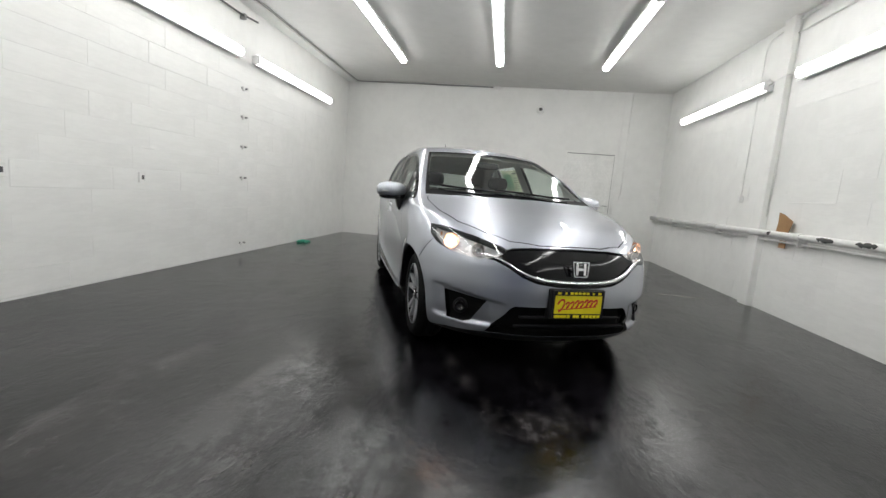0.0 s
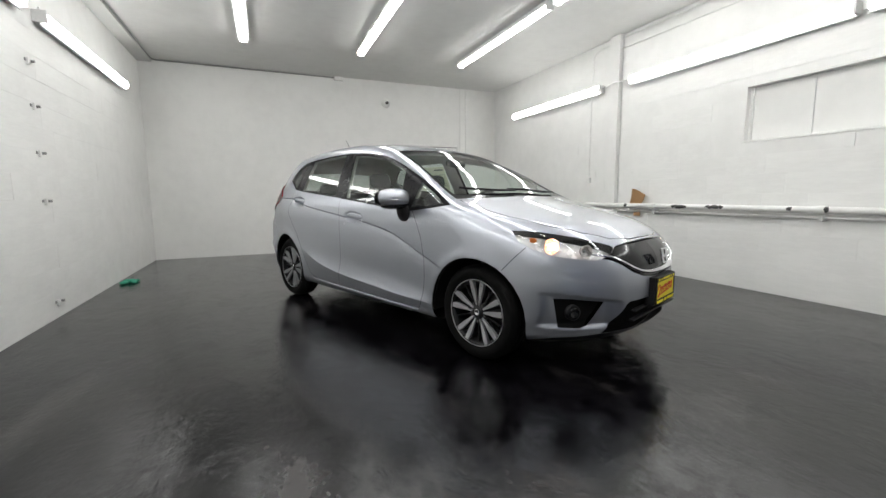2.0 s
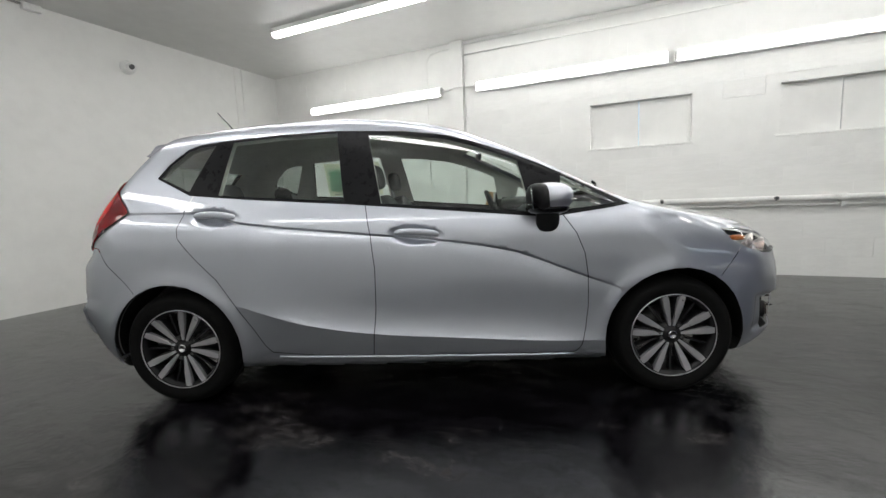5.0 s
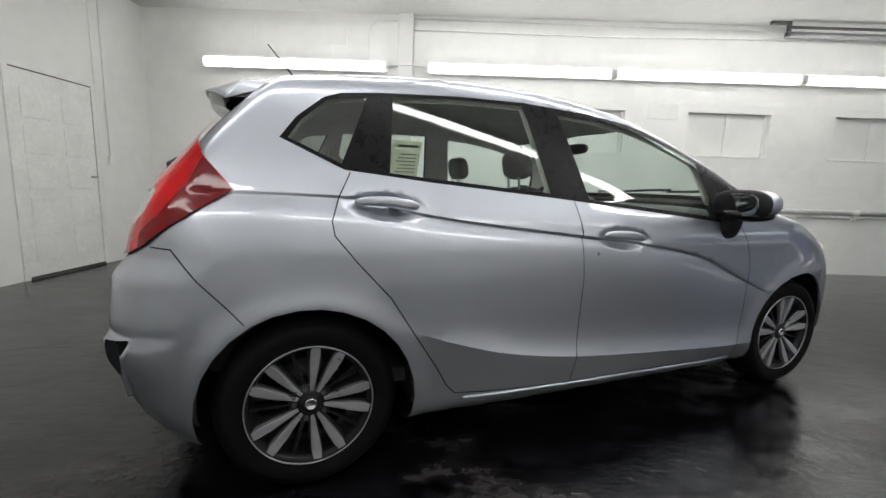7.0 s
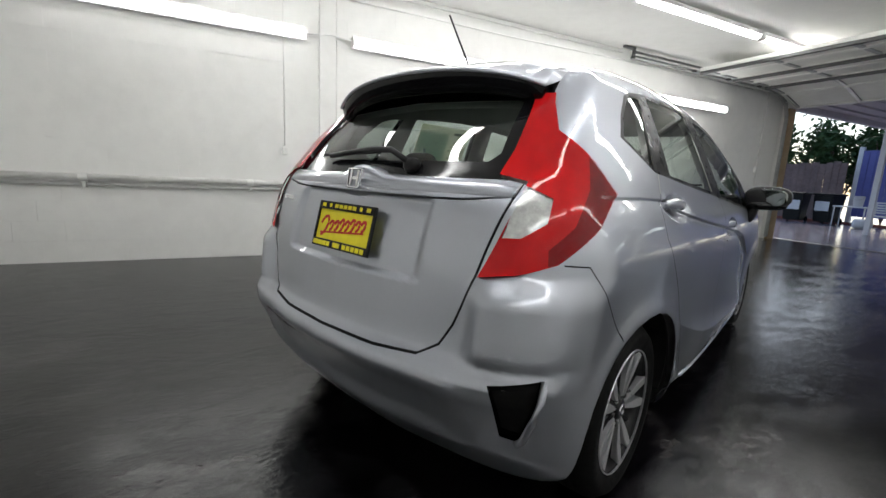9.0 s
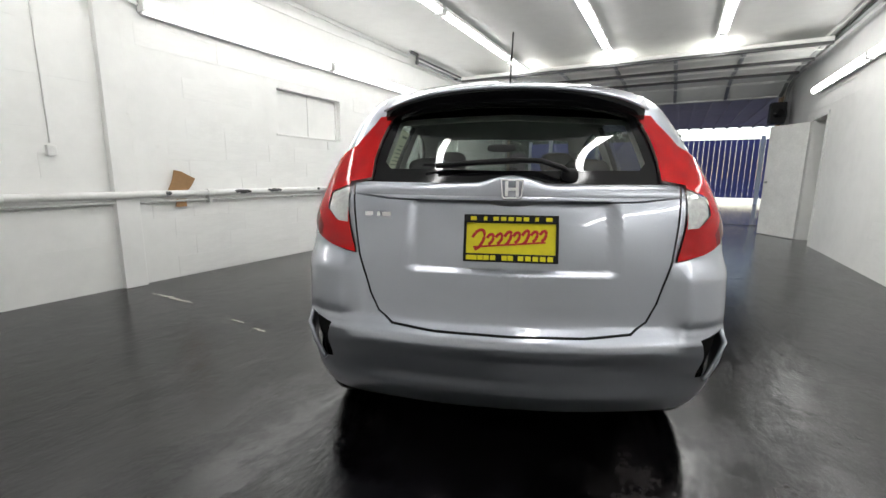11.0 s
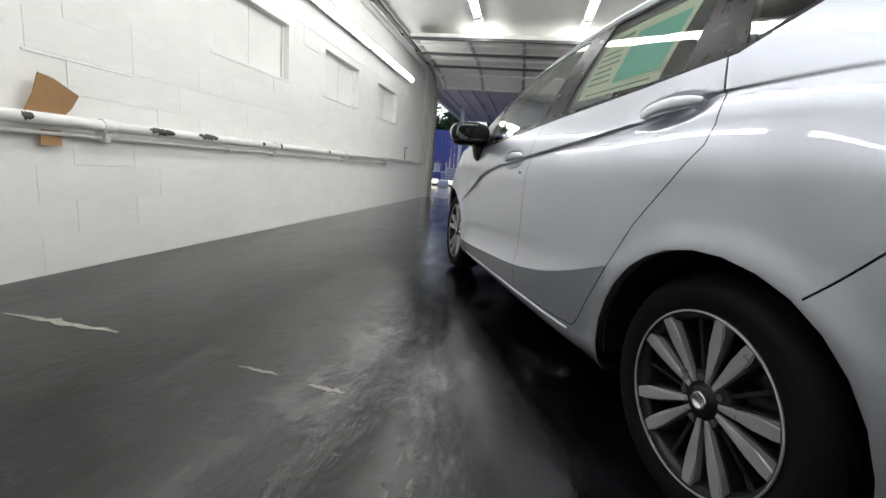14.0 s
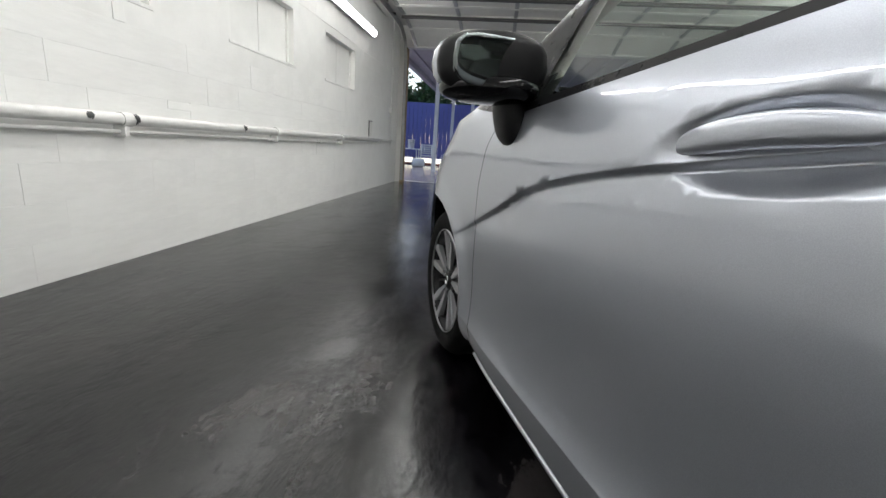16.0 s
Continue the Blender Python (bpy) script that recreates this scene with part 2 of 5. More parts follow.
def thing(name, m, label, category, group="", kind=""):
    ob = new(name)
    ob.empty_display_size = 0.1
    ob.matrix_basis = m
    return tagged(ob, label, category, group, kind)


def slab(bm, lo, hi, bevel=0.0, m=None, segments=2):
    """A box between two corners, with rounded edges."""
    lo, hi = Vector(lo), Vector(hi)
    r = bmesh.ops.create_cube(bm, size=1, matrix=Matrix.Translation((lo + hi) / 2) @ Matrix.Diagonal((*(hi - lo), 1)))
    vs = r["verts"]
    if bevel:
        es = list({e for v in vs for e in v.link_edges})
        vs = bmesh.ops.bevel(bm, geom=es, offset=bevel, segments=segments, affect="EDGES", profile=0.6)["verts"]
    if m is not None:
        bmesh.ops.transform(bm, matrix=m, verts=list({v for v in vs if v.is_valid}))
    return bm


def rod(bm, a, b, r, r2=None, n=12, cap=True):
    a, b = Vector(a), Vector(b)
    d = b - a
    m = Matrix.Translation((a + b) / 2) @ d.to_track_quat("Z", "Y").to_matrix().to_4x4()
    bmesh.ops.create_cone(bm, cap_ends=cap, segments=n, radius1=r, radius2=r if r2 is None else r2, depth=d.length, matrix=m)
    return bm


def tube(bm, pts, r, n=10):
    """A bent pipe through pts."""
    pts = [Vector(p) for p in pts]
    rings = []
    for i, p in enumerate(pts):
        d = (pts[min(i + 1, len(pts) - 1)] - pts[max(i - 1, 0)]).normalized()
        q = d.to_track_quat("Z", "Y")
        rings.append([bm.verts.new(p + q @ Vector((r * math.cos(k * math.tau / n), r * math.sin(k * math.tau / n), 0))) for k in range(n)])
    for a, b in zip(rings, rings[1:]):
        for k in range(n):
            bm.faces.new((a[k], a[(k + 1) % n], b[(k + 1) % n], b[k]))
    bm.faces.new(rings[0][::-1])
    bm.faces.new(rings[-1])
    return bm


def lathe(bm, profile, n=48, m=None):
    """Turns (radius, height) pairs about z."""
    rings = []
    for r, h in profile:
        ring = []
        for k in range(n):
            v = Vector((r * math.cos(k * math.tau / n), r * math.sin(k * math.tau / n), h))
            ring.append(bm.verts.new(m @ v if m else v))
        rings.append(ring)
    for a, b in zip(rings, rings[1:]):
        for k in range(n):
            bm.faces.new((a[k], a[(k + 1) % n], b[(k + 1) % n], b[k]))
    if profile[-1][0] < 0.02:
        bm.faces.new(rings[-1])
    return bm


def prism(bm, outline, h0, h1, m=None, bevel=0.0):
    """A flat outline in x, y pulled up from h0 to h1."""
    lo = [bm.verts.new((x, y, h0)) for x, y in outline]
    hi = [bm.verts.new((x, y, h1)) for x, y in outline]
    bm.faces.new(lo[::-1])
    bm.faces.new(hi)
    n = len(lo)
    for k in range(n):
        bm.faces.new((lo[k], lo[(k + 1) % n], hi[(k + 1) % n], hi[k]))
    vs = lo + hi
    if bevel:
        es = list({e for v in hi for e in v.link_edges if e.other_vert(v) in hi})
        vs = list({v for v in bmesh.ops.bevel(bm, geom=es, offset=bevel, segments=2, affect="EDGES")["verts"]} | {v for v in lo if v.is_valid})
    if m is not None:
        bmesh.ops.transform(bm, matrix=m, verts=[v for v in vs if v.is_valid])
    return bm


def B():
    return bmesh.new()


# ---- the garage ----
XL, XR, YB, YF, ZC = -3.14, 3.30, 4.50, -8.60, 3.22
THICK = 0.2

part("floor", slab(B(), (XL - THICK, YF - 0.25, -0.2), (XR + THICK, YB + THICK, 0)), M["floor"])
tagged(bpy.data.objects["floor"], "dark grey damp concrete garage floor with worn patches", "floor", kind="structure")
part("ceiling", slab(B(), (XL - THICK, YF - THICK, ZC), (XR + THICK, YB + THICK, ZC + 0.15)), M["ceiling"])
tagged(bpy.data.objects["ceiling"], "plain off-white painted ceiling", "ceiling", kind="structure")
part("wall_back", slab(B(), (XL - THICK, YB, 0), (XR + THICK, YB + THICK, ZC)), M["plaster"])
tagged(bpy.data.objects["wall_back"], "smooth white painted back wall", "wall", kind="structure")

# pipe-side wall with three boarded-up windows
WINDOWS = [(-0.77, -1.90), (-2.74, -3.84), (-4.70, -5.79)]
WZ0, WZ1 = 1.57, 2.14
bm = B()
slab(bm, (XR, YF - THICK, 0), (XR + THICK, YB, WZ0))
slab(bm, (XR, YF - THICK, WZ1), (XR + THICK, YB, ZC))
edges = [YB] + [v for w in WINDOWS for v in w] + [YF - THICK]
for a, b in zip(edges[::2], edges[1::2]):
    slab(bm, (XR, b, WZ0), (XR + THICK, a, WZ1))
wall_right = tagged(part("wall_right", bm, M["wall"]), "white painted concrete block wall with three boarded window recesses", "wall", kind="structure")

# opposite wall with a side doorway
DOOR0, DOOR1, DOORZ = -5.75, -6.60, 2.07
bm = B()
slab(bm, (XL - THICK, DOOR0, 0), (XL, YB, ZC))
slab(bm, (XL - THICK, YF - THICK, 0), (XL, DOOR1, ZC))
slab(bm, (XL - THICK, DOOR1, DOORZ), (XL, DOOR0, ZC))
wall_left = tagged(part("wall_left", bm, M["wall"]), "white painted concrete block wall with a side doorway", "wall", kind="structure")

# wall around the garage opening
OX0, OX1, OZ = -3.0, 3.19, 2.80
bm = B()
slab(bm, (XL, YF - THICK, OZ), (XR, YF, ZC))
slab(bm, (XL, YF - THICK, 0), (OX0, YF, OZ))
slab(bm, (OX1, YF - THICK, 0), (XR, YF, OZ))
tagged(part("wall_front", bm, M["plaster"]), "white wall around the open garage doorway", "wall", kind="structure")
bm = B()
slab(bm, (OX1 - 0.05, YF - 0.22, 0), (OX1, YF + 0.03, OZ), 0.004)
tagged(part("door_jamb", bm, M["wood"]), "raw timber jamb of the garage doorway", "door jamb", kind="structure")
bm = B()
slab(bm, (OX0, YF - 0.22, 0), (OX0 + 0.05, YF + 0.03, OZ), 0.004)
tagged(part("door_jamb", bm, M["wood"]), "raw timber jamb of the garage doorway", "door jamb", kind="structure")

# dark store room behind the side doorway
bm = B()
slab(bm, (XL - 1.6, DOOR1 - 0.5, 0), (XL - 1.5, DOOR0 + 0.5, 2.5))
slab(bm, (XL - 1.5, DOOR1 - 0.5, 0), (XL - THICK, DOOR1 - 0.4, 2.5))
slab(bm, (XL - 1.5, DOOR0 + 0.4, 0), (XL - THICK, DOOR0 + 0.5, 2.5))
slab(bm, (XL - 1.6, DOOR1 - 0.5, 2.5), (XL - THICK, DOOR0 + 0.5, 2.6))
slab(bm, (XL - 1.6, DOOR1 - 0.5, -0.1), (XL - THICK, DOOR0 + 0.5, 0))
tagged(part("wall_store", bm, M["plaster"]), "plain walls of the unlit side room", "wall", kind="structure")

# pilaster, shallow boxed corner and soffit
bm = slab(B(), (XR - 0.07, 0.94, 0), (XR + 0.01, 1.13, ZC), 0.006)
tagged(part("pilaster", bm, M["wall"]), "white painted wall pilaster behind the pipes", "pilaster", kind="structure")
bm = slab(B(), (2.45, YB - 0.012, 0), (XR, YB + 0.01, ZC), 0.004)
tagged(part("corner_casing", bm, M["plaster"]), "shallow white boxed casing in the room corner", "casing", kind="structure")
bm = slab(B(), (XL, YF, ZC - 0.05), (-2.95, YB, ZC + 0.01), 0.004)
tagged(part("soffit", bm, M["ceiling"]), "narrow dropped soffit along the ceiling edge", "soffit", kind="structure")


# boarded windows set back in their recesses
def boarded_window(k, y0, y1):
    w = thing("window_%d" % k, pose(XR + 0.06, (y0 + y1) / 2, WZ0), "boarded-up window painted white, two panels under a steel lintel", "window", kind="structure")
    half = (y0 - y1) / 2
    for s in (-1, 1):
        part("panel", slab(B(), (0.02, min(0, s * half) + 0.004, 0.0), (0.05, max(0, s * half) - 0.004, WZ1 - WZ0 - 0.01), 0.003), M["plaster"], w)
    part("window_frame", slab(slab(B(), (0, half - 0.03, 0), (0.02, half, WZ1 - WZ0)), (0, -half, 0), (0.02, -half + 0.03, WZ1 - WZ0)), M["trim"], w)
    part("lintel", slab(B(), (-0.062, -half - 0.02, WZ1 - WZ0 - 0.018), (0.05, half + 0.02, WZ1 - WZ0 + 0.002), 0.002), M["pipe"], w, "grey steel lintel edge")
    part("window_sill", slab(B(), (-0.066, -half - 0.03, -0.022), (0.02, half + 0.03, 0.004), 0.004), M["trim"], w)


for k, (y0, y1) in enumerate(WINDOWS):
    boarded_window(k + 1, y0, y1)


# fluorescent strip lamps
def strip_lamp(m, label, group, glow):
    """An 8 foot fixture along its y, hanging or fixed by its back at z 0, glowing down -z."""
    lamp = thing("strip_lamp", m, label, "light", group)
    L = 1.20
    part("housing", slab(slab(B(), (-0.05, -L, -0.05), (0.05, L, 0.0), 0.004), (-0.074, -L, -0.062), (0.074, L, -0.05), 0.003), M["enamel"], lamp)
    for s in (-1, 1):
        prof = [(0.052 * math.cos(a), -0.062 - 0.044 * math.sin(a)) for a in np.linspace(0, math.pi, 15)]
        bm = B()
        a, b = (-L + 0.02, -0.006) if s < 0 else (0.006, L - 0.02)
        ra = [bm.verts.new((x, a, z)) for x, z in prof]
        rb = [bm.verts.new((x, b, z)) for x, z in prof]
        for i in range(len(prof) - 1):
            bm.faces.new((ra[i], rb[i], rb[i + 1], ra[i + 1]))
        bm.faces.new(ra)
        bm.faces.new(rb[::-1])
        part("diffuser", bm, M[glow], lamp, "lit white wraparound diffuser", smooth=True)
        e = s * (L - 0.01)
        part("end_cap", slab(B(), (-0.052, e - 0.012, -0.106), (0.052, e + 0.012, -0.002), 0.006), M["enamel"], lamp)
    return lamp


first = None
for x in (-1.56, 0.04, 1.70):
    for i in range(4):
        y = 2.88 - 1.21 - i * 2.50
        m = pose(x, y, ZC)
        if first is None:
            first = strip_lamp(m, "lit fluorescent strip lamp fixed to the ceiling", "ceiling strip lamps", "tube")
        else:
            copy_thing(first, m)
side = None
for y in (2.47, -0.45, -2.91, -5.36):
    m = pose(XR, y, 2.56, 0, 90, 0)
    if side is None:
        side = strip_lamp(m, "lit fluorescent strip lamp fixed along the white block wall", "wall strip lamps", "wall_tube")
    else:
        copy_thing(side, m)
for y in (2.25, -0.45, -2.91, -5.36):
    copy_thing(side, pose(XL, y, 2.56, 0, -90, 0))


# pipes along the wall
pipes = thing("wall_pipe", pose(XR - 0.075, 0, 0.865), "white painted steel pipe run on brackets, paint worn to black", "pipe")
part("pipe_run", rod(B(), (0, YB - 0.02, 0.0), (0, -6.9, 0.0), 0.034, n=16), M["pipe"], pipes, smooth=True)
part("pipe_end", rod(B(), (0.01, -6.9, 0.0), (0.01, -7.95, 0.0), 0.02, n=12), M["pipe"], pipes, smooth=True)
for y in (3.4, 1.9, 0.25, -1.55, -3.3, -5.1):
    bm = rod(B(), (0, y - 0.035, 0), (0, y + 0.035, 0), 0.041, n=16)
    slab(bm, (-0.01, y - 0.015, -0.10), (0.07, y + 0.015, -0.02), 0.003)
    part("bracket", bm, M["pipe"], pipes)
rng = random.Random(4)
for y0, y1, r in ((-0.02, -0.24, 0.0352), (-0.46, -0.68, 0.0353), (-1.28, -1.33, 0.0352), (-1.58, -1.62, 0.042), (-2.7, -2.75, 0.0352), (0.72, 0.66, 0.0352)):
    bm = B()
    n, c = 14, 10
    grid = []
    for i in range(n):
        f = i / (n - 1)
        y = y0 + (y1 - y0) * f
        wide = 0.9 * math.sin(math.pi * f) ** 0.5 + 0.02
        mid = math.pi * 0.92 + rng.uniform(-0.2, 0.2)
        grid.append([bm.verts.new((r * math.cos(a), y, r * math.sin(a))) for a in np.linspace(mid - wide * rng.uniform(0.5, 1), mid + wide * rng.uniform(0.5, 1), c)])
    for a, b in zip(grid, grid[1:]):
        for i in range(c - 1):
            bm.faces.new((a[i], a[i + 1], b[i + 1], b[i]))
    part("bare_patch", bm, M["pipe_worn"], pipes, "bare black steel where paint has flaked")
thin = thing("conduit_pipe", pose(XR - 0.045, 0, 0.79), "thin white conduit running below the larger pipe", "pipe")
part("conduit_run", tube(B(), [(0, YB - 0.02, 0), (0, -2.6, 0.004), (0, -4.2, 0.0), (0.02, -7.6, 0.03), (0.02, -7.95, 0.03)], 0.012), M["pipe"], thin, smooth=True)
for y in (2.9, 0.95, -0.9, -1.56, -4.4):
    part("clip", slab(B(), (-0.014, y - 0.012, -0.02), (0.045, y + 0.012, 0.016), 0.003), M["pipe"], thin)
riser = thing("riser_conduit", pose(XR - 0.03, -7.95, 0.80), "thin white conduit rising beside the garage doorway", "conduit")
part("conduit_run", tube(B(), [(0, 0, 0), (0, -0.01, 0.3), (0, 0, 1.2), (0, 0, 2.38)], 0.013), M["pipe"], riser, smooth=True)
part("joint_box", slab(B(), (-0.02, -0.04, 0.62), (0.03, 0.04, 0.74), 0.004), M["trim"], riser)

# conduits high on the wall
hc = thing("ceiling_conduit", pose(XR - 0.02, 0, 0), "thin painted conduits running high along the wall", "conduit")
part("conduit_run", tube(B(), [(0, 0.94, 3.17), (0, -1.5, 3.16), (0, -3.7, 3.16)], 0.009), M["pipe"], hc, smooth=True)
part("conduit_run", tube(B(), [(0, 0.94, 3.03), (0, -1.5, 3.02), (0, -3.7, 3.05), (0, -7.4, 3.05)], 0.009), M["pipe"], hc, smooth=True)
part("conduit_drop", tube(B(), [(0, 0.93, 3.2), (0.0, 0.925, 2.0), (0, 0.93, 1.05)], 0.006), M["pipe"], hc, smooth=True)
part("conduit_bend", tube(B(), [(0, 1.13, 3.14), (0, 1.36, 3.14), (0, 1.46, 3.11), (0, 1.51, 3.02), (0, 1.52, 2.62), (0, 1.52, 1.3)], 0.0055), M["pipe"], hc, smooth=True)
part("lamp_cable", tube(B(), [(-0.03, 1.27, 2.56), (-0.05, 1.0, 2.59), (-0.03, 0.76, 2.57)], 0.010), M["enamel"], hc, smooth=True)
part("switch_box", slab(B(), (-0.03, 1.49, 1.2), (0.02, 1.55, 1.28), 0.004), M["trim"], hc)

# brown card wedged behind the pipe
card = thing("cardboard_piece", pose(XR - 0.03, 0.54, 0.83), "torn brown cardboard piece wedged behind the wall pipe", "cardboard")
bm = prism(B(), [(-0.05, 0.05), (0.13, 0.06), (0.10, 0.15), (0.085, 0.265), (0.01, 0.255), (-0.13, 0.195), (-0.10, 0.12)], -0.004, 0.004)
bmesh.ops.transform(bm, matrix=pose(-0.01, 0, 0, 90, 0, 90) @ pose(0, 0, 0, -8, 0, 4), verts=bm.verts)
part("sheet", bm, M["cardboard"], card)
bm = prism(B(), [(-0.05, -0.10), (0.06, -0.10), (0.05, -0.02), (-0.05, -0.02)], -0.003, 0.003)
bmesh.ops.transform(bm, matrix=pose(-0.012, 0, 0, 90, 0, 90), verts=bm.verts)
part("torn_tab", bm, M["cardboard"], card)

# raised paint and patch lines on the block wall
for k, (y0, y1, z, w) in enumerate(((0.62, -0.02, 1.20, 0.014), (-0.02, -0.03, 1.22, 0.3), (-1.62, -1.70, 1.42, 0.12), (-1.98, -2.2, 0.96, 0.05))):
    bm = slab(B(), (XR - 0.006, min(y0, y1), z), (XR + 0.01, max(y0, y1), z + w), 0.003)
    tagged(part("paint_ridge", bm, M["wall"]), "raised ridge of old paint on the wall", "paint ridge", "paint ridges", "structure")
note = thing("pinned_note", pose(XR - 0.01, -6.62, 0.92), "small framed paper note standing on the wall pipe", "notice")
part("paper", slab(B(), (-0.006, -0.09, 0), (0.0, 0.09, 0.26), 0.001), M["paper"], note)
part("edge", slab(slab(B(), (-0.01, 0.08, 0), (0.002, 0.095, 0.26)), (-0.01, -0.09, 0.25), (0.002, 0.09, 0.262)), M["dark_steel"], note)

# left wall fittings
for z in (2.15, 1.79, 1.41, 1.01, 0.14):
    clampy = thing("wall_clamp", pose(XL, 0.88, z), "small steel pipe clamp fixed to the painted wall", "clamp", "old clamps up the wall")
    part("plate", slab(B(), (-0.002, -0.05, -0.012), (0.012, 0.05, 0.012), 0.003), M["conduit"], clampy)
    part("bolt", rod(B(), (0.01, 0.03, 0), (0.04, 0.03, 0.0), 0.011, n=8), M["conduit"], clampy)
    part("hook", slab(B(), (0.005, -0.03, -0.035), (0.025, 0.0, 0.02), 0.004), M["trim"], clampy)
arm = thing("wall_conduit", pose(XL, 0.8, 3.0), "dark conduit and bracket high on the wall", "conduit")
part("conduit_run", tube(B(), [(0.06, 0.28, 0.03), (0.05, -0.1, 0.0), (0.05, -2.6, 0.0)], 0.012), M["dark_steel"], arm, smooth=True)
part("bracket", slab(B(), (-0.002, -0.02, -0.04), (0.07, 0.02, 0.03), 0.004), M["conduit"], arm)
for y, z in ((-0.70, 0.94), (-1.86, 0.94)):
    box = thing("outlet_box", pose(XL, y, z), "small painted-over electrical outlet on the wall", "outlet", "wall outlets")
    part("box", slab(B(), (-0.002, -0.035, -0.05), (0.02, 0.035, 0.05), 0.004), M["trim"], box)
    part("socket", slab(B(), (0.018, -0.012, -0.02), (0.026, 0.012, 0.02), 0.003), M["dark_steel"], box)
hose = thing("green_cloth", pose(XL + 0.14, 2.42, 0.0), "crumpled green rubber glove lying on the floor by the wall", "glove")
bm = B()
for k, (x, y, r) in enumerate(((0, 0, 0.05), (0.05, 0.04, 0.035), (-0.04, -0.07, 0.04), (0.0, 0.11, 0.03), (0.06, -0.05, 0.03), (-0.03, 0.05, 0.04))):
    bmesh.ops.create_uvsphere(bm, u_segments=10, v_segments=6, radius=r, matrix=pose(x, y, r * 0.42, 0, 0, 30 * k) @ Matrix.Diagonal((1.5, 1.0, 0.5, 1)))
part("rubber", bm, M["green"], hose, smooth=True)

# back wall fittings
bdoor = thing("door_1", pose(1.93, YB, 0.03), "closed white panelled steel door in the back wall", "door", kind="structure")
part("leaf", slab(B(), (-0.45, -0.012, 0.0), (0.45, 0.02, 1.98), 0.003), M["trim"], bdoor)
for col in (-1, 1):
    for z0, z1 in ((0.14, 0.42), (0.50, 0.78), (0.86, 1.12), (1.20, 1.46), (1.54, 1.82)):
        part("door_panel", slab(B(), (col * 0.22 - 0.15, -0.018, z0), (col * 0.22 + 0.15, -0.006, z1), 0.006), M["trim"], bdoor)
bm = slab(slab(slab(B(), (-0.51, -0.02, -0.03), (-0.455, 0.01, 2.04), 0.004), (0.455, -0.02, -0.03), (0.51, 0.01, 2.04), 0.004), (-0.455, -0.02, 1.99), (0.455, 0.01, 2.04), 0.004)
part("door_frame", bm, M["trim"], bdoor)
# dark strips laid over the leaf's gaps to stand in for their shade
part("head_gap_shade", slab(B(), (-0.452, -0.016, 1.979), (0.452, 0.0, 1.991), 0.001), M["dark_steel"], bdoor)
part("side_gap_shade", slab(B(), (0.449, -0.014, 0.7), (0.456, 0.0, 1.96), 0.001), M["conduit"], bdoor)
part("door_handle", rod(rod(B(), (0.40, -0.012, 0.99), (0.40, -0.06, 0.99), 0.012), (0.41, -0.055, 0.99), (0.32, -0.055, 0.99), 0.009), M["steel"], bdoor, "brushed steel lever handle", smooth=True)
part("threshold", slab(B(), (-0.45, -0.03, -0.03), (0.45, 0.02, -0.004), 0.002), M["dark_steel"], bdoor)
flood = thing("wall_floodlight", pose(0.86, YB, 2.81), "small round white security fixture on the back wall", "wall light")
part("base", lathe(B(), [(0.085, 0), (0.085, 0.02), (0.065, 0.032), (0.0, 0.032)], 20, pose(0, 0, 0, 90)), M["trim"], flood, smooth=True)
part("head", lathe(B(), [(0.03, 0), (0.05, 0.05), (0.055, 0.09), (0.045, 0.09), (0.02, 0.06), (0.0, 0.06)], 20, pose(0, -0.03, 0.02, 115)), M["enamel"], flood, smooth=True)
part("lens", lathe(B(), [(0.035, 0), (0.02, 0.01), (0.0, 0.012)], 16, pose(0, -0.105, -0.005, 115)), M["dark_steel"], flood, smooth=True)
jb = thing("junction_box", pose(-0.03, YB, ZC - 0.04), "white junction box where the dark conduit ends", "junction box")
part("box", slab(B(), (-0.08, -0.06, -0.035), (0.08, 0.002, 0.035), 0.01), M["trim"], jb)
part("conduit_run", tube(B(), [(-0.08, -0.02, 0.015), (-1.5, -0.02, 0.018), (-2.85, -0.02, 0.02), (-2.91, -0.06, 0.02), (-2.91, -1.0, 0.02), (-2.91, -9.0, 0.02)], 0.012), M["conduit"], jb, "dark conduit along the ceiling edge", smooth=True)
thermo = thing("wall_switch", pose(2.58, YB - 0.012, 1.22), "small white switch with conduit up the wall", "switch")
part("box", slab(B(), (-0.03, -0.03, -0.05), (0.03, 0.002, 0.05), 0.005), M["trim"], thermo)
part("conduit_run", rod(B(), (0, -0.008, 0.05), (0, -0.008, ZC - 1.22), 0.008), M["trim"], thermo, smooth=True)

# open side door
sdoor = thing("door_2", pose(XL + 0.0, DOOR1, 0.01, 0, 0, 34), "open white side door swung into the garage", "door", kind="structure")
bm = slab(B(), (0.0, -0.80, 0.0), (0.045, 0.0, 2.04), 0.003)
part("leaf", bm, M["trim"], sdoor)
part("door_handle", rod(B(), (0.045, -0.72, 1.0), (0.10, -0.72, 1.0), 0.02), M["steel"], sdoor, smooth=True)
bm = slab(slab(slab(B(), (XL - 0.01, DOOR0 - 0.002, 0), (XL + 0.012, DOOR0 + 0.06, DOORZ + 0.06)), (XL - 0.01, DOOR1 - 0.06, 0), (XL + 0.012, DOOR1 + 0.002, DOORZ + 0.06)), (XL - 0.01, DOOR1 - 0.06, DOORZ), (XL + 0.013, DOOR0 + 0.06, DOORZ + 0.06))
tagged(part("door_casing", bm, M["trim"]), "white casing around the side doorway", "trim", kind="structure")


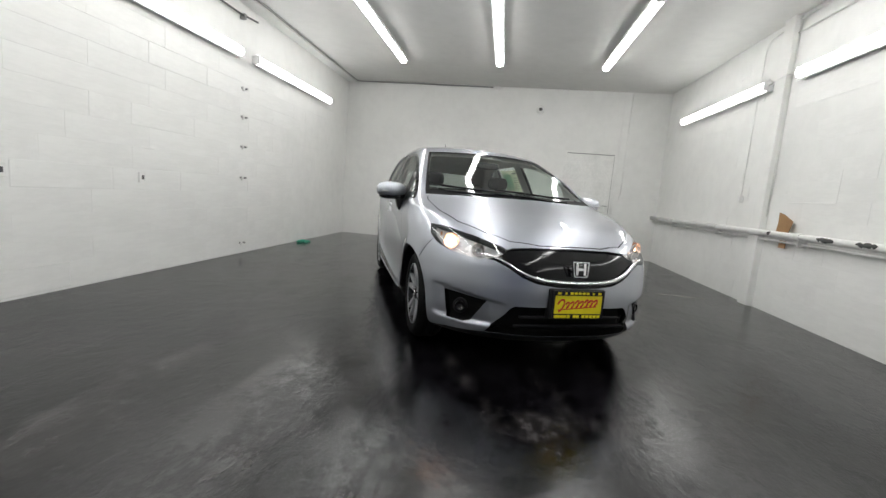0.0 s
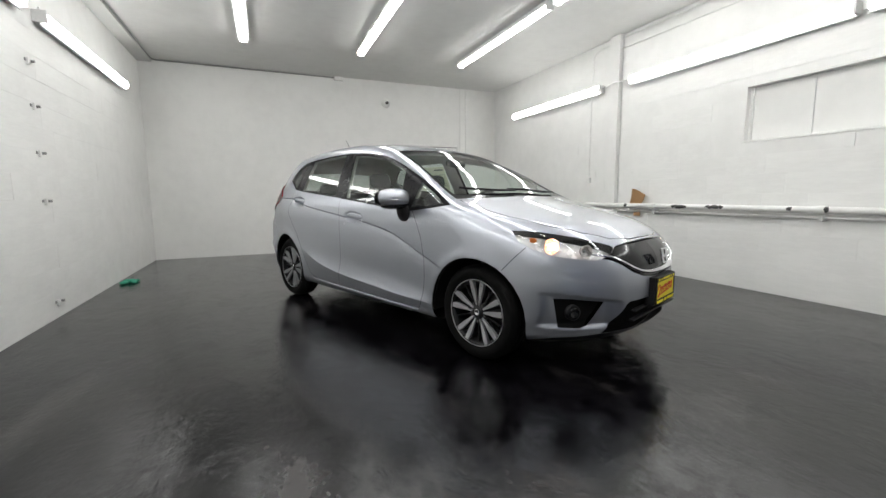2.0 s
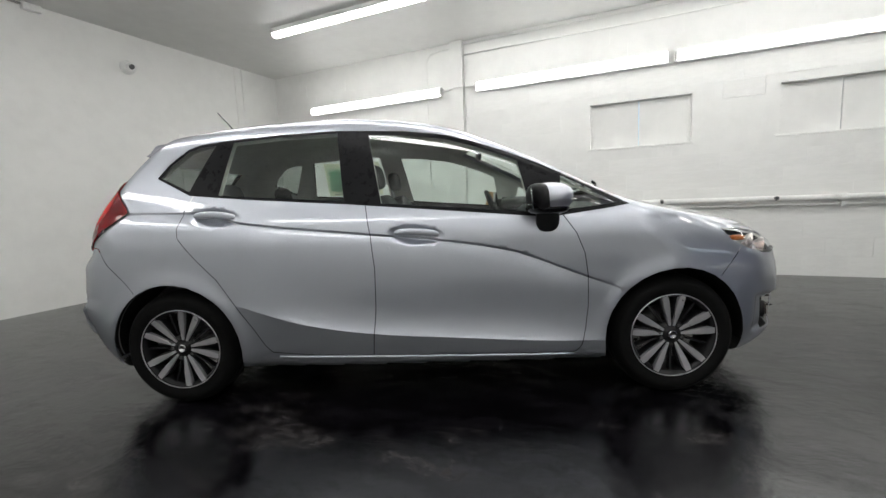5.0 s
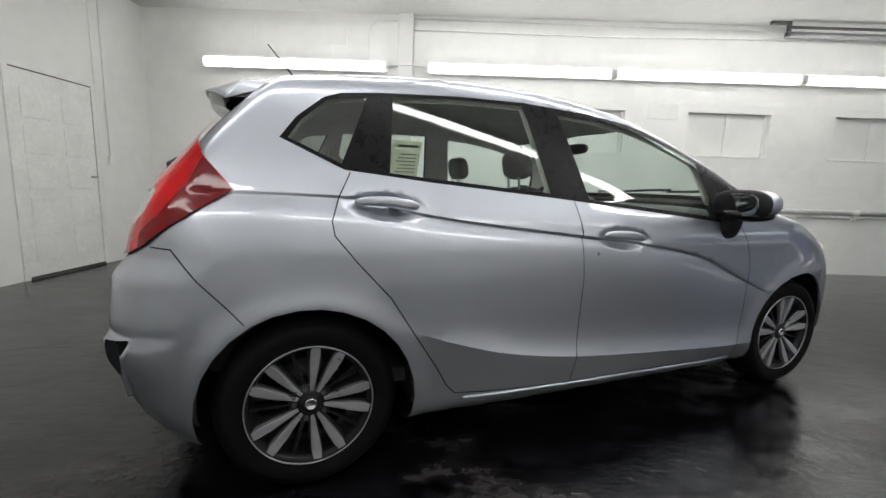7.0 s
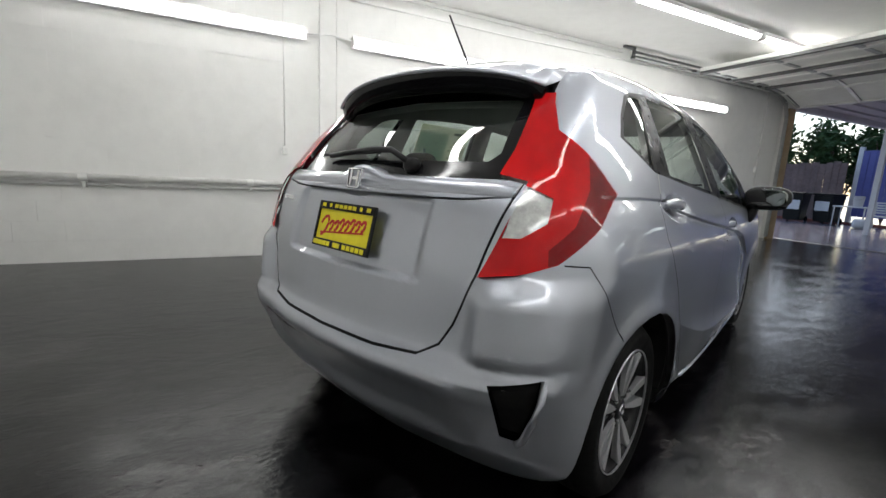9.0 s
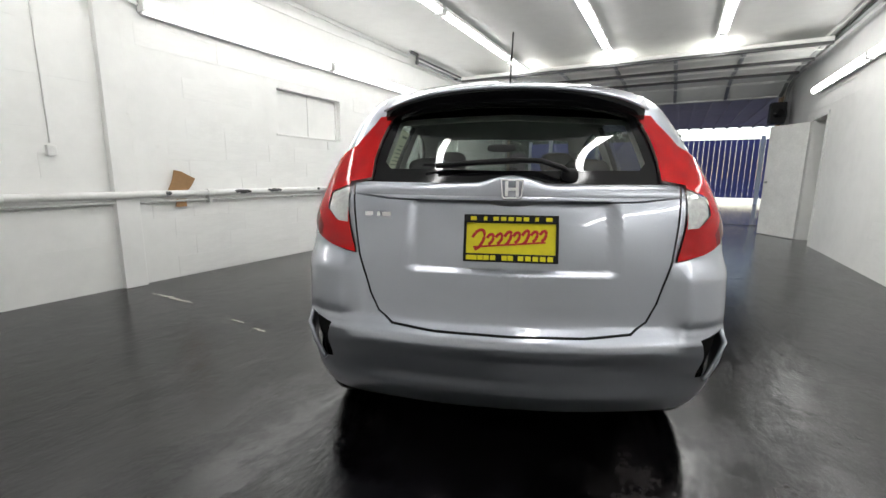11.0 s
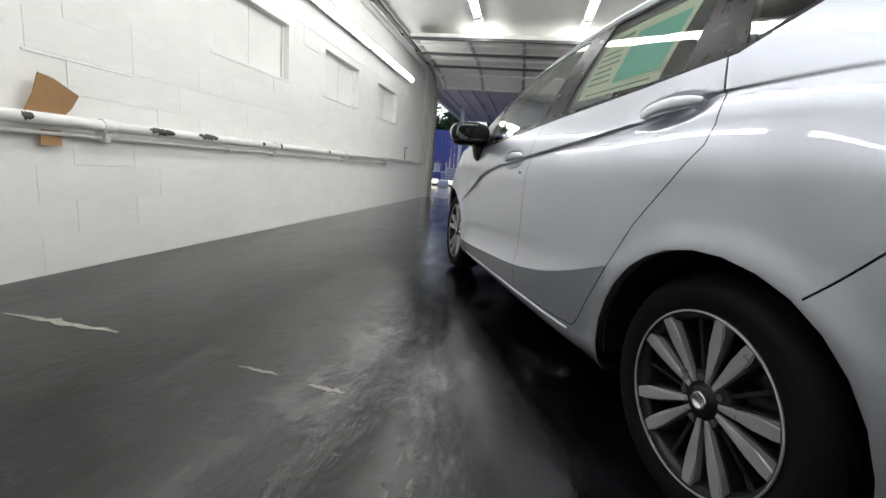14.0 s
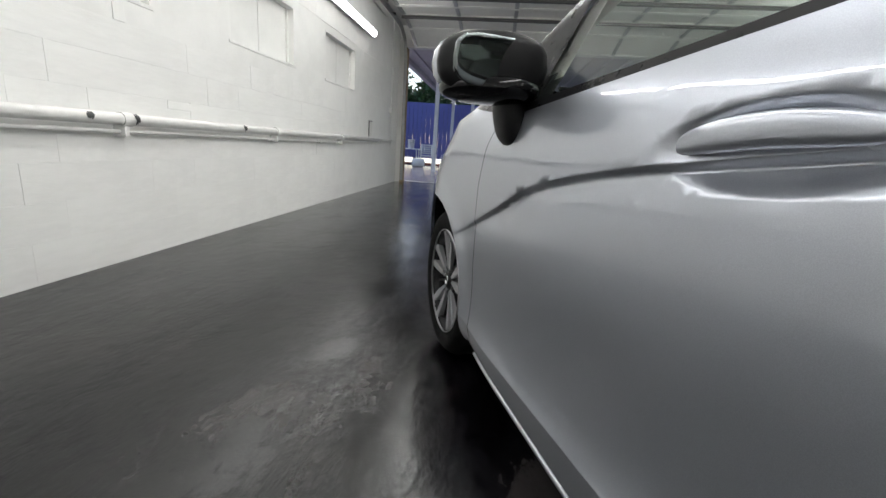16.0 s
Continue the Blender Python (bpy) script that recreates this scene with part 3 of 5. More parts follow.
# overhead sectional door, open under the ceiling
gd = thing("garage_door", pose(0, 0, 0), "open sectional overhead garage door with steel struts", "garage door")
GX = 2.95
sect = [(-5.20 - 0.5 * i, 3.06, -5.70 - 0.5 * i, 3.06) for i in range(4)] + [(-7.20, 3.06, -7.78, 2.985), (-7.78, 2.985, -8.42, 2.78)]
for y0, z0, y1, z1 in sect:
    a, b = Vector((0, y0, z0)), Vector((0, y1, z1))
    ang = math.degrees(math.atan2(z1 - z0, y1 - y0))
    m = Matrix.Translation((a + b) / 2) @ pose(0, 0, 0, ang)
    half = (b - a).length / 2
    sec = part("section", slab(B(), (-GX, -half + 0.003, -0.02), (GX, half - 0.003, 0.02), 0.004, m), M["door_skin"], gd)
    # stiles hang on the inner face, which now looks down
    for s in (-1, 1):
        inner = 0.02 if abs(ang) > 90 else -0.02
        bm = slab(B(), (-GX, s * (half - 0.03) - 0.022, inner - 0.016 if inner < 0 else inner), (GX, s * (half - 0.03) + 0.022, inner if inner < 0 else inner + 0.016), 0.003, m)
        part("rail", bm, M["door_skin"], sec)
    for x in np.linspace(-GX + 0.05, GX - 0.05, 7):
        inner = 0.02 if abs(ang) > 90 else -0.02
        lo, hi = (inner, inner + 0.022) if inner > 0 else (inner - 0.022, inner)
        part("stile", slab(B(), (x - 0.03, -half + 0.05, lo), (x + 0.03, half - 0.05, hi), 0.003, m), M["steel"], sec)
for y in (-5.24, -6.2, -7.2):
    bm = slab(B(), (-GX, y - 0.03, 2.975), (GX, y + 0.03, 3.02), 0.004)
    part("strut", bm, M["dark_steel"], gd, "dark steel stiffening strut")
part("bottom_seal", slab(B(), (-GX, -8.47, 2.765), (GX, -8.41, 2.795), 0.006), M["black"], gd)
for s, x in ((-1, -3.03), (1, 3.13)):
    tr = thing("door_track", pose(x, 0, 0), "galvanised overhead door track with hanger bracket", "door track", "door tracks")
    pts = [(0, -3.75, 3.07), (0, -7.5, 3.07), (0, -8.0, 3.03), (0, -8.35, 2.88), (0, -8.48, 2.6), (0, -8.5, 0.05)]
    bm = B()
    for a, b in zip(pts, pts[1:]):
        a, b = Vector(a), Vector(b)
        m = Matrix.Translation((a + b) / 2) @ (b - a).to_track_quat("Y", "Z").to_matrix().to_4x4()
        h = (b - a).length / 2
        slab(bm, (-0.03, -h, -0.028), (-0.026, h, 0.028), 0, m)
        slab(bm, (-0.03, -h, -0.028), (0.02, h, -0.024), 0, m)
        slab(bm, (-0.03, -h, 0.024), (0.02, h, 0.028), 0, m)
    part("rail", bm, M["steel"], tr)
    bm = slab(slab(B(), (-0.02, -3.80, 3.04), (0.02, -3.76, ZC), 0.003), (-0.02, -3.80, 3.18), (0.02, -3.55, ZC), 0.003)
    part("hanger", bm, M["dark_steel"], tr, "dark steel hanger bracket")
    part("angle", slab(B(), (-0.012, -6.9, 3.14), (0.012, -3.8, 3.17), 0.002), M["dark_steel"], tr)
    for y in (-5.3, -6.3, -7.3):
        part("roller", rod(B(), (-0.04, y, 3.07), (0.03, y, 3.07), 0.022, n=12), M["dark_steel"], tr)
drum = thing("door_operator", pose(-2.86, -8.2, 2.2), "black door operator box on the front wall", "door opener")
part("box", slab(B(), (-0.14, -0.2, 0.0), (0.12, 0.1, 0.42), 0.02), M["black"], drum)
part("mount", slab(B(), (-0.2, -0.39, 0.1), (0.0, -0.19, 0.3), 0.004), M["dark_steel"], drum)
part("cap", rod(B(), (0, 0.1, 0.2), (0, 0.16, 0.2), 0.09, n=20), M["gloss"], drum, smooth=True)


# pale scrapes where the floor coating has been torn off
for x0, y0, x1, y1, w in ((2.87, 1.09, 2.29, 1.08, 0.035), (1.66, 1.17, 1.50, 1.18, 0.014), (1.36, 1.21, 1.22, 1.22, 0.020)):
    rs = random.Random(int(x0 * 100))
    n = 14
    up = [(x0 + (x1 - x0) * k / n, y0 + (y1 - y0) * k / n + w * rs.uniform(0.1, 0.7) * math.sin(math.pi * (k + 0.3) / (n + 0.6))) for k in range(n + 1)]
    lo = [(x, y - w * rs.uniform(0.5, 1.4) * math.sin(math.pi * (k + 0.3) / (n + 0.6)) - 0.004) for k, (x, y) in enumerate(up)]
    bm = prism(B(), up + lo[::-1], 0.0, 0.0015)
    tagged(part("floor_scrape", bm, M["worn_patch"]), "pale scrape in the dark floor coating", "scrape", "floor scrapes", "structure")
# ---- the car: a rounded solid from its outline curves, cut into panels ----
def curve(*pairs):
    """A smooth monotone curve through (position, value) pairs."""
    xs, ys = np.array(pairs, float).T
    h, d = np.diff(xs), np.diff(ys) / np.diff(xs)
    s = np.zeros(len(xs))
    same = d[1:] * d[:-1] > 0
    w1, w2 = 2 * h[1:] + h[:-1], h[1:] + 2 * h[:-1]
    s[1:-1][same] = ((w1 + w2)[same]) / (w1[same] / d[:-1][same] + w2[same] / d[1:][same])
    s[0], s[-1] = d[0], d[-1]

    def f(x):
        x = np.clip(x, xs[0], xs[-1])
        i = np.clip(np.searchsorted(xs, x) - 1, 0, len(h) - 1)
        t = (x - xs[i]) / h[i]
        return ys[i] * (1 + 2 * t) * (1 - t) ** 2 + s[i] * h[i] * t * (1 - t) ** 2 + ys[i + 1] * t * t * (3 - 2 * t) - s[i + 1] * h[i] * t * t * (1 - t)

    return f


# outline curves, in metres: y runs from nose (-) to tail (+)
side_by_z = curve((0.10, 0.74), (0.20, 0.785), (0.27, 0.812), (0.45, 0.826), (0.65, 0.838), (0.82, 0.842), (0.92, 0.826), (1.02, 0.784), (1.12, 0.742), (1.25, 0.684), (1.38, 0.618), (1.50, 0.545), (1.6, 0.47))
side_by_y = curve((-2.1, 0.80), (-1.85, 0.915), (-1.6, 0.972), (-1.3, 0.994), (-0.9, 0.988), (-0.3, 0.995), (0.4, 1.0), (1.0, 0.998), (1.3, 0.978), (1.5, 0.944), (1.7, 0.90), (2.0, 0.82))
top_by_y = curve((-2.10, 0.68), (-2.0, 0.765), (-1.85, 0.838), (-1.6, 0.910), (-1.4, 0.955), (-1.24, 0.99), (-1.14, 1.015), (-0.95, 1.095), (-0.7, 1.225), (-0.42, 1.355), (-0.26, 1.42), (-0.1, 1.463), (0.1, 1.494), (0.4, 1.514), (0.7, 1.51), (1.0, 1.49), (1.3, 1.452), (1.55, 1.41), (1.9, 1.3))
nose_by_z = curve((0.10, -1.86), (0.18, -1.96), (0.26, -2.04), (0.36, -2.075), (0.50, -2.08), (0.60, -2.07), (0.68, -2.045), (0.76, -1.985), (0.9, -1.80))
nose_by_x = curve((0, 0), (0.2, 0.012), (0.4, 0.065), (0.55, 0.155), (0.66, 0.27), (0.75, 0.42), (0.82, 0.66), (0.9, 1.1))
tail_by_z = curve((0.10, 1.70), (0.22, 1.80), (0.32, 1.880), (0.42, 1.922), (0.505, 1.957), (0.53, 1.952), (0.56, 1.925), (0.585, 1.903), (0.66, 1.890), (0.80, 1.872), (0.95, 1.828), (1.04, 1.772), (1.10, 1.72), (1.20, 1.635), (1.32, 1.515), (1.40, 1.43), (1.5, 1.33))
tail_by_x = curve((0, 0), (0.2, 0.008), (0.4, 0.035), (0.55, 0.064), (0.63, 0.09), (0.70, 0.13), (0.76, 0.20), (0.82, 0.36), (0.9, 0.85))
belt_crease = curve((-1.0, 0.565), (-0.88, 0.612), (-0.70, 0.684), (-0.47, 0.773), (-0.08, 0.842), (0.24, 0.878), (0.87, 0.955), (1.13, 1.012), (1.42, 1.02), (1.6, 1.02))
sill_crease = curve((-1.0, 0.30), (-0.77, 0.308), (-0.23, 0.342), (0.2, 0.375), (0.52, 0.424), (0.90, 0.535), (1.1, 0.62))
crease_fade = curve((-1.05, 0), (-0.85, 0.35), (-0.6, 1), (1.0, 1), (1.25, 0.5), (1.45, 0.3), (1.6, 0))
sill_fade = curve((-1.0, 0), (-0.8, 0.7), (-0.6, 1), (0.5, 1), (0.85, 0.35), (1.0, 0))
WHEEL_Y, WHEEL_Z, WHEEL_R, ARCH_R = 1.265, 0.302, 0.302, 0.352


def smax(a, b, k):
    h = np.maximum(k - np.abs(a - b), 0) / k
    return np.maximum(a, b) + h * h * k / 4


def step(v, a, b):
    t = np.clip((v - a) / (b - a), 0, 1)
    return t * t * (3 - 2 * t)


HANDLES = ((0.0, 0.858), (1.012, 0.978))
crown_by_y = curve((-2.1, 0.10), (-1.4, 0.085), (-1.1, 0.065), (-0.7, 0.065), (-0.3, 0.10), (0.1, 0.125), (1.6, 0.125))


def solid(x, y, z):
    """Below zero inside the body."""
    ax = np.abs(x)
    w = side_by_z(z) * side_by_y(y)
    w = w + 0.045 * step(y, 1.38, 1.85) * (1 - step(z, 0.80, 0.98))
    q = z - belt_crease(y)
    dent = np.where(q < 0, -0.020 * np.exp(np.clip(q, -1, 0) / 0.060) * step(-q, 0.0, 0.014), 0.0)
    w = w + crease_fade(y) * dent
    q = z - sill_crease(y)
    w = w + sill_fade(y) * np.where(q > 0, 0.036 * np.exp(-np.clip(q, 0, 1) / 0.072), 0.036 * np.exp(np.clip(q, -1, 0) / 0.34))
    for s in (-1, 1):
        r = np.hypot(y - s * WHEEL_Y, z - WHEEL_Z)
        w = w + 0.012 * np.exp(-(((r - ARCH_R) / 0.05) ** 2)) * (z > 0.1)
    for hy, hz in HANDLES:
        e = ((y - hy) / 0.135) ** 2 + ((z - hz + 0.06 * (hy - y)) / 0.047) ** 2
        w = w - 0.021 * (1 - step(e, 0.12, 1.25)) * (ax > 0.5)
    side = ax - w
    top = z - (top_by_y(y - 0.12 * ax * ax) - crown_by_y(y) * ax * ax)
    nose = nose_by_z(z) + nose_by_x(ax) - y
    brow = 0.415 + 0.16 * (ax - 0.36)
    nose = nose + 0.034 * step(ax, 0.38, 0.47) * (1 - step(ax, 0.70, 0.75)) * (1 - step(z, brow, brow + 0.022)) * step(z, 0.275, 0.315)
    u = np.clip((0.37 - ax) / 0.05, 0, 1) * np.clip((z - 0.745) / 0.02, 0, 1) * np.clip((1.00 - z) / 0.03, 0, 1)
    hollow = 0.020 * (1 - step(z, 0.45, 0.52)) * step(z, 0.31, 0.38) * (1 - step(ax, 0.42, 0.58))
    tail = y - (tail_by_z(z) - tail_by_x(ax) - 0.022 * u * u * (3 - 2 * u) - hollow)
    tail = tail - 0.042 * step(ax, 0.50, 0.60) * step(z, 0.50, 0.62) * (1 - step(z, 0.735, 0.825))
    f = smax(side, top, 0.075)
    f = smax(f, nose, 0.07)
    f = smax(f, tail, 0.045)
    return smax(f, 0.185 - z, 0.05)


# half shell: rays from a spine inside, fanned out at nose and tail
rays = []
N_V = 150
for phi in np.linspace(89.6, 0, 76)[:-1]:
    rays.append((-1.45, 0.52, -math.sin(radians(phi)), math.cos(radians(phi))))
for y in np.linspace(-1.45, 1.2, 170):
    rays.append((y, 0.52 + 0.28 * (y + 1.45) / 2.65, 0.0, 1.0))
for phi in np.linspace(0, 89.6, 96)[1:]:
    rays.append((1.2, 0.80, math.sin(radians(phi)), math.cos(radians(phi))))
rays = np.array(rays)
ang = np.linspace(0, math.pi, N_V)
oy, oz, dy, dr = (rays[:, k][:, None] * np.ones(N_V) for k in range(4))
dx, dz = dr * np.sin(ang), dr * np.cos(ang)
lo, hi = np.zeros_like(oy), np.full_like(oy, 1.6)
for _ in range(34):
    mid = (lo + hi) / 2
    inside = solid(dx * mid, oy + dy * mid, oz + dz * mid) < 0
    lo, hi = np.where(inside, mid, lo), np.where(inside, hi, mid)
px, py, pz = dx * lo, oy + dy * lo, oz + dz * lo
px[:, 0] = px[:, -1] = 0

shell = bmesh.new()
grid = [[shell.verts.new((px[i, j], py[i, j], pz[i, j])) for j in range(N_V)] for i in range(len(rays))]
for i in range(len(rays) - 1):
    for j in range(N_V - 1):
        shell.faces.new((grid[i][j], grid[i][j + 1], grid[i + 1][j + 1], grid[i + 1][j]))
for ring, flip in ((grid[0], 1), (grid[-1], -1)):
    shell.faces.new(ring[::flip])
tag = shell.faces.layers.int.new("panel")

VIEWS = {
    "side": ((0, 1, 0), (0, 0, 1), lambda c, n: c.x > 0.45),
    "top": ((1, 0, 0), (0, 1, 0), lambda c, n: c.z > 0.6),
    "front": ((1, 0, 0), (0, 0, 1), lambda c, n: c.y < -1.5),
    "rear": ((1, 0, 0), (0, 0, 1), lambda c, n: c.y > 1.3),
    "nose": ((1, 1, 0), (0, 0, 1), lambda c, n: c.y < -1.3 and c.x > 0.15),
    "tail": ((1, -1, 0), (0, 0, 1), lambda c, n: c.y > 1.2 and c.x > 0.2),
}
TAGS = ["body"]
BIN = 0.05
bins = {}


def file_face(f):
    bins.setdefault(int(math.floor(f.calc_center_median().y / BIN)), []).append(f)


for f in shell.faces:
    file_face(f)


def faces_between(y0, y1):
    for k in range(int(math.floor(y0 / BIN)), int(math.floor(y1 / BIN)) + 1):
        if k in bins:
            bins[k] = [f for f in bins[k] if f.is_valid]
            yield from bins[k]



def inside_poly(p, poly):
    odd = False
    for (x0, y0), (x1, y1) in zip(poly, poly[1:] + poly[:1]):
        if (y0 > p[1]) != (y1 > p[1]) and p[0] < x0 + (p[1] - y0) / (y1 - y0) * (x1 - x0):
            odd = not odd
    return odd


def cut(view, poly, name, only=None):
    """Cuts an outline into the shell along a view and marks the faces in it."""
    a, b, ok = VIEWS[view]
    a, b = Vector(a), Vector(b)
    if name not in TAGS:
        TAGS.append(name)
    k = TAGS.index(name)
    us, vs = [p[0] for p in poly], [p[1] for p in poly]
    m = 0.03
    u0, u1, v0, v1 = min(us) - m, max(us) + m, min(vs) - m, max(vs) + m
    near = []
    y0, y1 = {"side": (u0, u1), "top": (v0, v1), "front": (-2.2, -1.5), "nose": (-2.2, -1.3), "rear": (1.3, 2.2), "tail": (1.2, 2.2)}[view]
    for f in list(faces_between(y0, y1)):
        c = f.calc_center_median()
        if u0 < c.dot(a) < u1 and v0 < c.dot(b) < v1 and ok(c, f.normal):
            near.append(f)
    for (x0, y0), (x1, y1) in zip(poly, poly[1:] + poly[:1]):
        # only what lies by this edge
        lx0, lx1, ly0, ly1 = min(x0, x1) - m, max(x0, x1) + m, min(y0, y1) - m, max(y0, y1) + m
        here, rest = [], []
        for f in near:
            c = f.calc_center_median()
            (here if lx0 < c.dot(a) < lx1 and ly0 < c.dot(b) < ly1 else rest).append(f)
        if not here:
            continue
        no = a * (y1 - y0) - b * (x1 - x0)
        co = a * (x0 / a.length_squared) + b * y0
        geom = list({e for f in here for e in f.edges} | {v for f in here for v in f.verts}) + here
        out = bmesh.ops.bisect_plane(shell, geom=geom, dist=1e-5, plane_co=co, plane_no=no)["geom"]
        was = set(here)
        near = rest
        for g in out:
            if isinstance(g, bmesh.types.BMFace):
                near.append(g)
                if g not in was:
                    file_face(g)
    only = None if only is None else [TAGS.index(o) for o in only if o in TAGS]
    for f in near:
        if f.is_valid:
            c = f.calc_center_median()
            if inside_poly((c.dot(a), c.dot(b)), poly) and (only is None or f[tag] in only):
                f[tag] = k


def seam(view, line, width=0.0042, name="gap", only=None):
    for (x0, y0), (x1, y1) in zip(line, line[1:]):
        d = Vector((x1 - x0, y1 - y0)).normalized()
        n = Vector((-d.y, d.x)) * width / 2
        e = d * width / 3
        cut(view, [(x0 - e.x + n.x, y0 - e.y + n.y), (x1 + e.x + n.x, y1 + e.y + n.y), (x1 + e.x - n.x, y1 + e.y - n.y), (x0 - e.x - n.x, y0 - e.y - n.y)], name, only)


def ring(cx, cy, r, n=30):
    return [(cx + r * math.cos(k * math.tau / n), cy + r * math.sin(k * math.tau / n)) for k in range(n)]


# panels
REAR_DOOR_EDGE = [(1.127, 1.092), (1.168, 1.01), (1.195, 0.93), (1.188, 0.885), (1.12, 0.80), (1.005, 0.672), (0.90, 0.505), (0.835, 0.405), (0.79, 0.325), (0.755, 0.288)]
MID_EDGE = [(0.245, 1.02), (0.222, 0.88), (0.206, 0.70), (0.212, 0.50), (0.232, 0.30), (0.236, 0.262)]
FRONT_DOOR_EDGE = [(-0.71, 0.935), (-0.775, 0.84), (-0.815, 0.74), (-0.832, 0.62), (-0.833, 0.48), (-0.82, 0.37), (-0.80, 0.285), (-0.77, 0.248)]
BUMPER_EDGE = [(-1.475, 0.60), (-1.53, 0.66), (-1.60, 0.735)]
TAIL_EDGE = [(1.705, 0.848), (1.648, 0.844), (1.58, 0.75), (1.46, 0.612)]
cut("side", FRONT_DOOR_EDGE + MID_EDGE[::-1], "front_door")
cut("side", MID_EDGE + REAR_DOOR_EDGE[::-1], "rear_door")
cut("side", BUMPER_EDGE + [(-2.3, 0.71), (-2.3, 0.19), (-1.475, 0.19)], "front_bumper")
cut("front", [(-0.01, 0.705), (0.3, 0.715), (0.70, 0.70), (0.70, 0.19), (-0.01, 0.19)], "front_bumper", ["body"])
cut("side", TAIL_EDGE + [(1.46, 0.19), (2.2, 0.19), (2.2, 0.80), (1.80, 0.815)], "rear_bumper")
cut("rear", [(-0.01, 0.19), (0.8, 0.19), (0.8, 0.80), (0.54, 0.80), (-0.01, 0.80)], "rear_bumper", ["body"])
HATCH = [(-0.01, 0.553), (0.25, 0.555), (0.40, 0.565), (0.455, 0.60), (0.488, 0.66), (0.535, 0.80), (0.585, 1.045), (0.52, 1.06), (0.475, 1.34), (-0.01, 1.36)]
cut("rear", HATCH, "tailgate")
HOOD = [(-0.01, -1.145), (0.30, -1.125), (0.52, -1.085), (0.68, -1.035), (0.70, -1.14), (0.665, -1.42), (0.60, -1.63), (0.48, -1.80), (0.36, -1.905), (0.2, -1.955), (-0.01, -1.965)]
cut("top", HOOD, "hood")
# glass and trim
DLO_UP = [(1.345, 1.192), (1.29, 1.265), (1.20, 1.340), (1.14, 1.362), (1.0, 1.378), (0.7, 1.398), (0.4, 1.405), (0.245, 1.397), (0.05, 1.385), (-0.156, 1.356), (-0.30, 1.315), (-0.44, 1.264), (-0.58, 1.205), (-0.715, 1.143), (-0.90, 1.045), (-1.045, 0.968)]
DLO_LOW = [(-0.90, 0.948), (-0.70, 0.925), (-0.60, 0.925), (0.17, 1.003), (0.342, 1.020), (0.835, 1.062), (1.148, 1.095)]
cut("side", DLO_UP + DLO_LOW, "window_trim")
cut("side", [(1.318, 1.193), (1.275, 1.255), (1.19, 1.328), (1.13, 1.346), (1.05, 1.354), (1.155, 1.115)], "quarter_glass", ["window_trim"])
cut("side", [(0.955, 1.366), (0.7, 1.385), (0.405, 1.391), (0.352, 1.037), (0.835, 1.077), (0.995, 1.091)], "rear_side_glass", ["window_trim"])
cut("side", [(0.240, 1.374), (0.05, 1.362), (-0.156, 1.332), (-0.30, 1.288), (-0.44, 1.236), (-0.515, 1.203), (-0.565, 0.948), (0.165, 1.018)], "front_side_glass", ["window_trim"])
cut("side", [(-0.725, 1.118), (-0.90, 1.027), (-0.985, 0.978), (-0.88, 0.965), (-0.69, 0.95)], "corner_glass", ["window_trim"])
cut("top", [(-0.01, -1.135), (0.30, -1.115), (0.52, -1.075), (0.695, -1.02), (0.685, -0.95), (0.64, -0.72), (0.58, -0.44), (0.535, -0.23), (0.3, -0.275), (-0.01, -0.29)], "screen_border", ["body", "hood", "window_trim"])
cut("top", [(-0.01, -1.06), (0.30, -1.04), (0.52, -1.0), (0.655, -0.955), (0.615, -0.70), (0.56, -0.44), (0.518, -0.27), (0.3, -0.315), (-0.01, -0.33)], "windscreen", ["screen_border"])
cut("rear", [(-0.01, 1.045), (0.55, 1.05), (0.545, 1.2), (0.51, 1.38), (-0.01, 1.39)], "rear_glass_border", ["tailgate", "body"])
cut("rear", [(-0.01, 1.095), (0.45, 1.10), (0.475, 1.125), (0.445, 1.295), (-0.01, 1.315)], "rear_glass", ["rear_glass_border"])
# lamps
LAMP = [(-0.76, 0.826), (-0.97, 0.820), (-1.25, 0.789), (-1.50, 0.748), (-1.565, 0.728), (-1.50, 0.692), (-1.38, 0.666), (-1.08, 0.690), (-0.91, 0.724), (-0.80, 0.768)]
cut("nose", LAMP, "headlamp")
TAIL_LAMP = [(-1.268, 0.797), (-1.14, 0.815), (-1.005, 0.850), (-0.85, 0.935), (-0.735, 1.022), (-0.811, 1.078), (-0.90, 1.141), (-0.962, 1.185), (-0.950, 1.27), (-0.935, 1.305), (-1.005, 1.305), (-1.036, 1.255), (-1.123, 1.128), (-1.188, 1.058), (-1.095, 1.043), (-1.165, 0.95)]
cut("tail", TAIL_LAMP, "tail_lamp")
cut("tail", [(-1.102, 1.032), (-1.018, 1.004), (-1.042, 0.945), (-1.128, 0.905), (-1.19, 0.902), (-1.155, 0.965)], "reverse_lamp", ["tail_lamp"])
cut("tail", [(-1.04, 0.842), (-1.0, 0.852), (-0.85, 0.936), (-0.738, 1.021), (-0.811, 1.076), (-0.872, 1.118), (-0.885, 1.03), (-0.95, 0.94), (-1.04, 0.882)], "tail_lamp_inset", ["tail_lamp"])
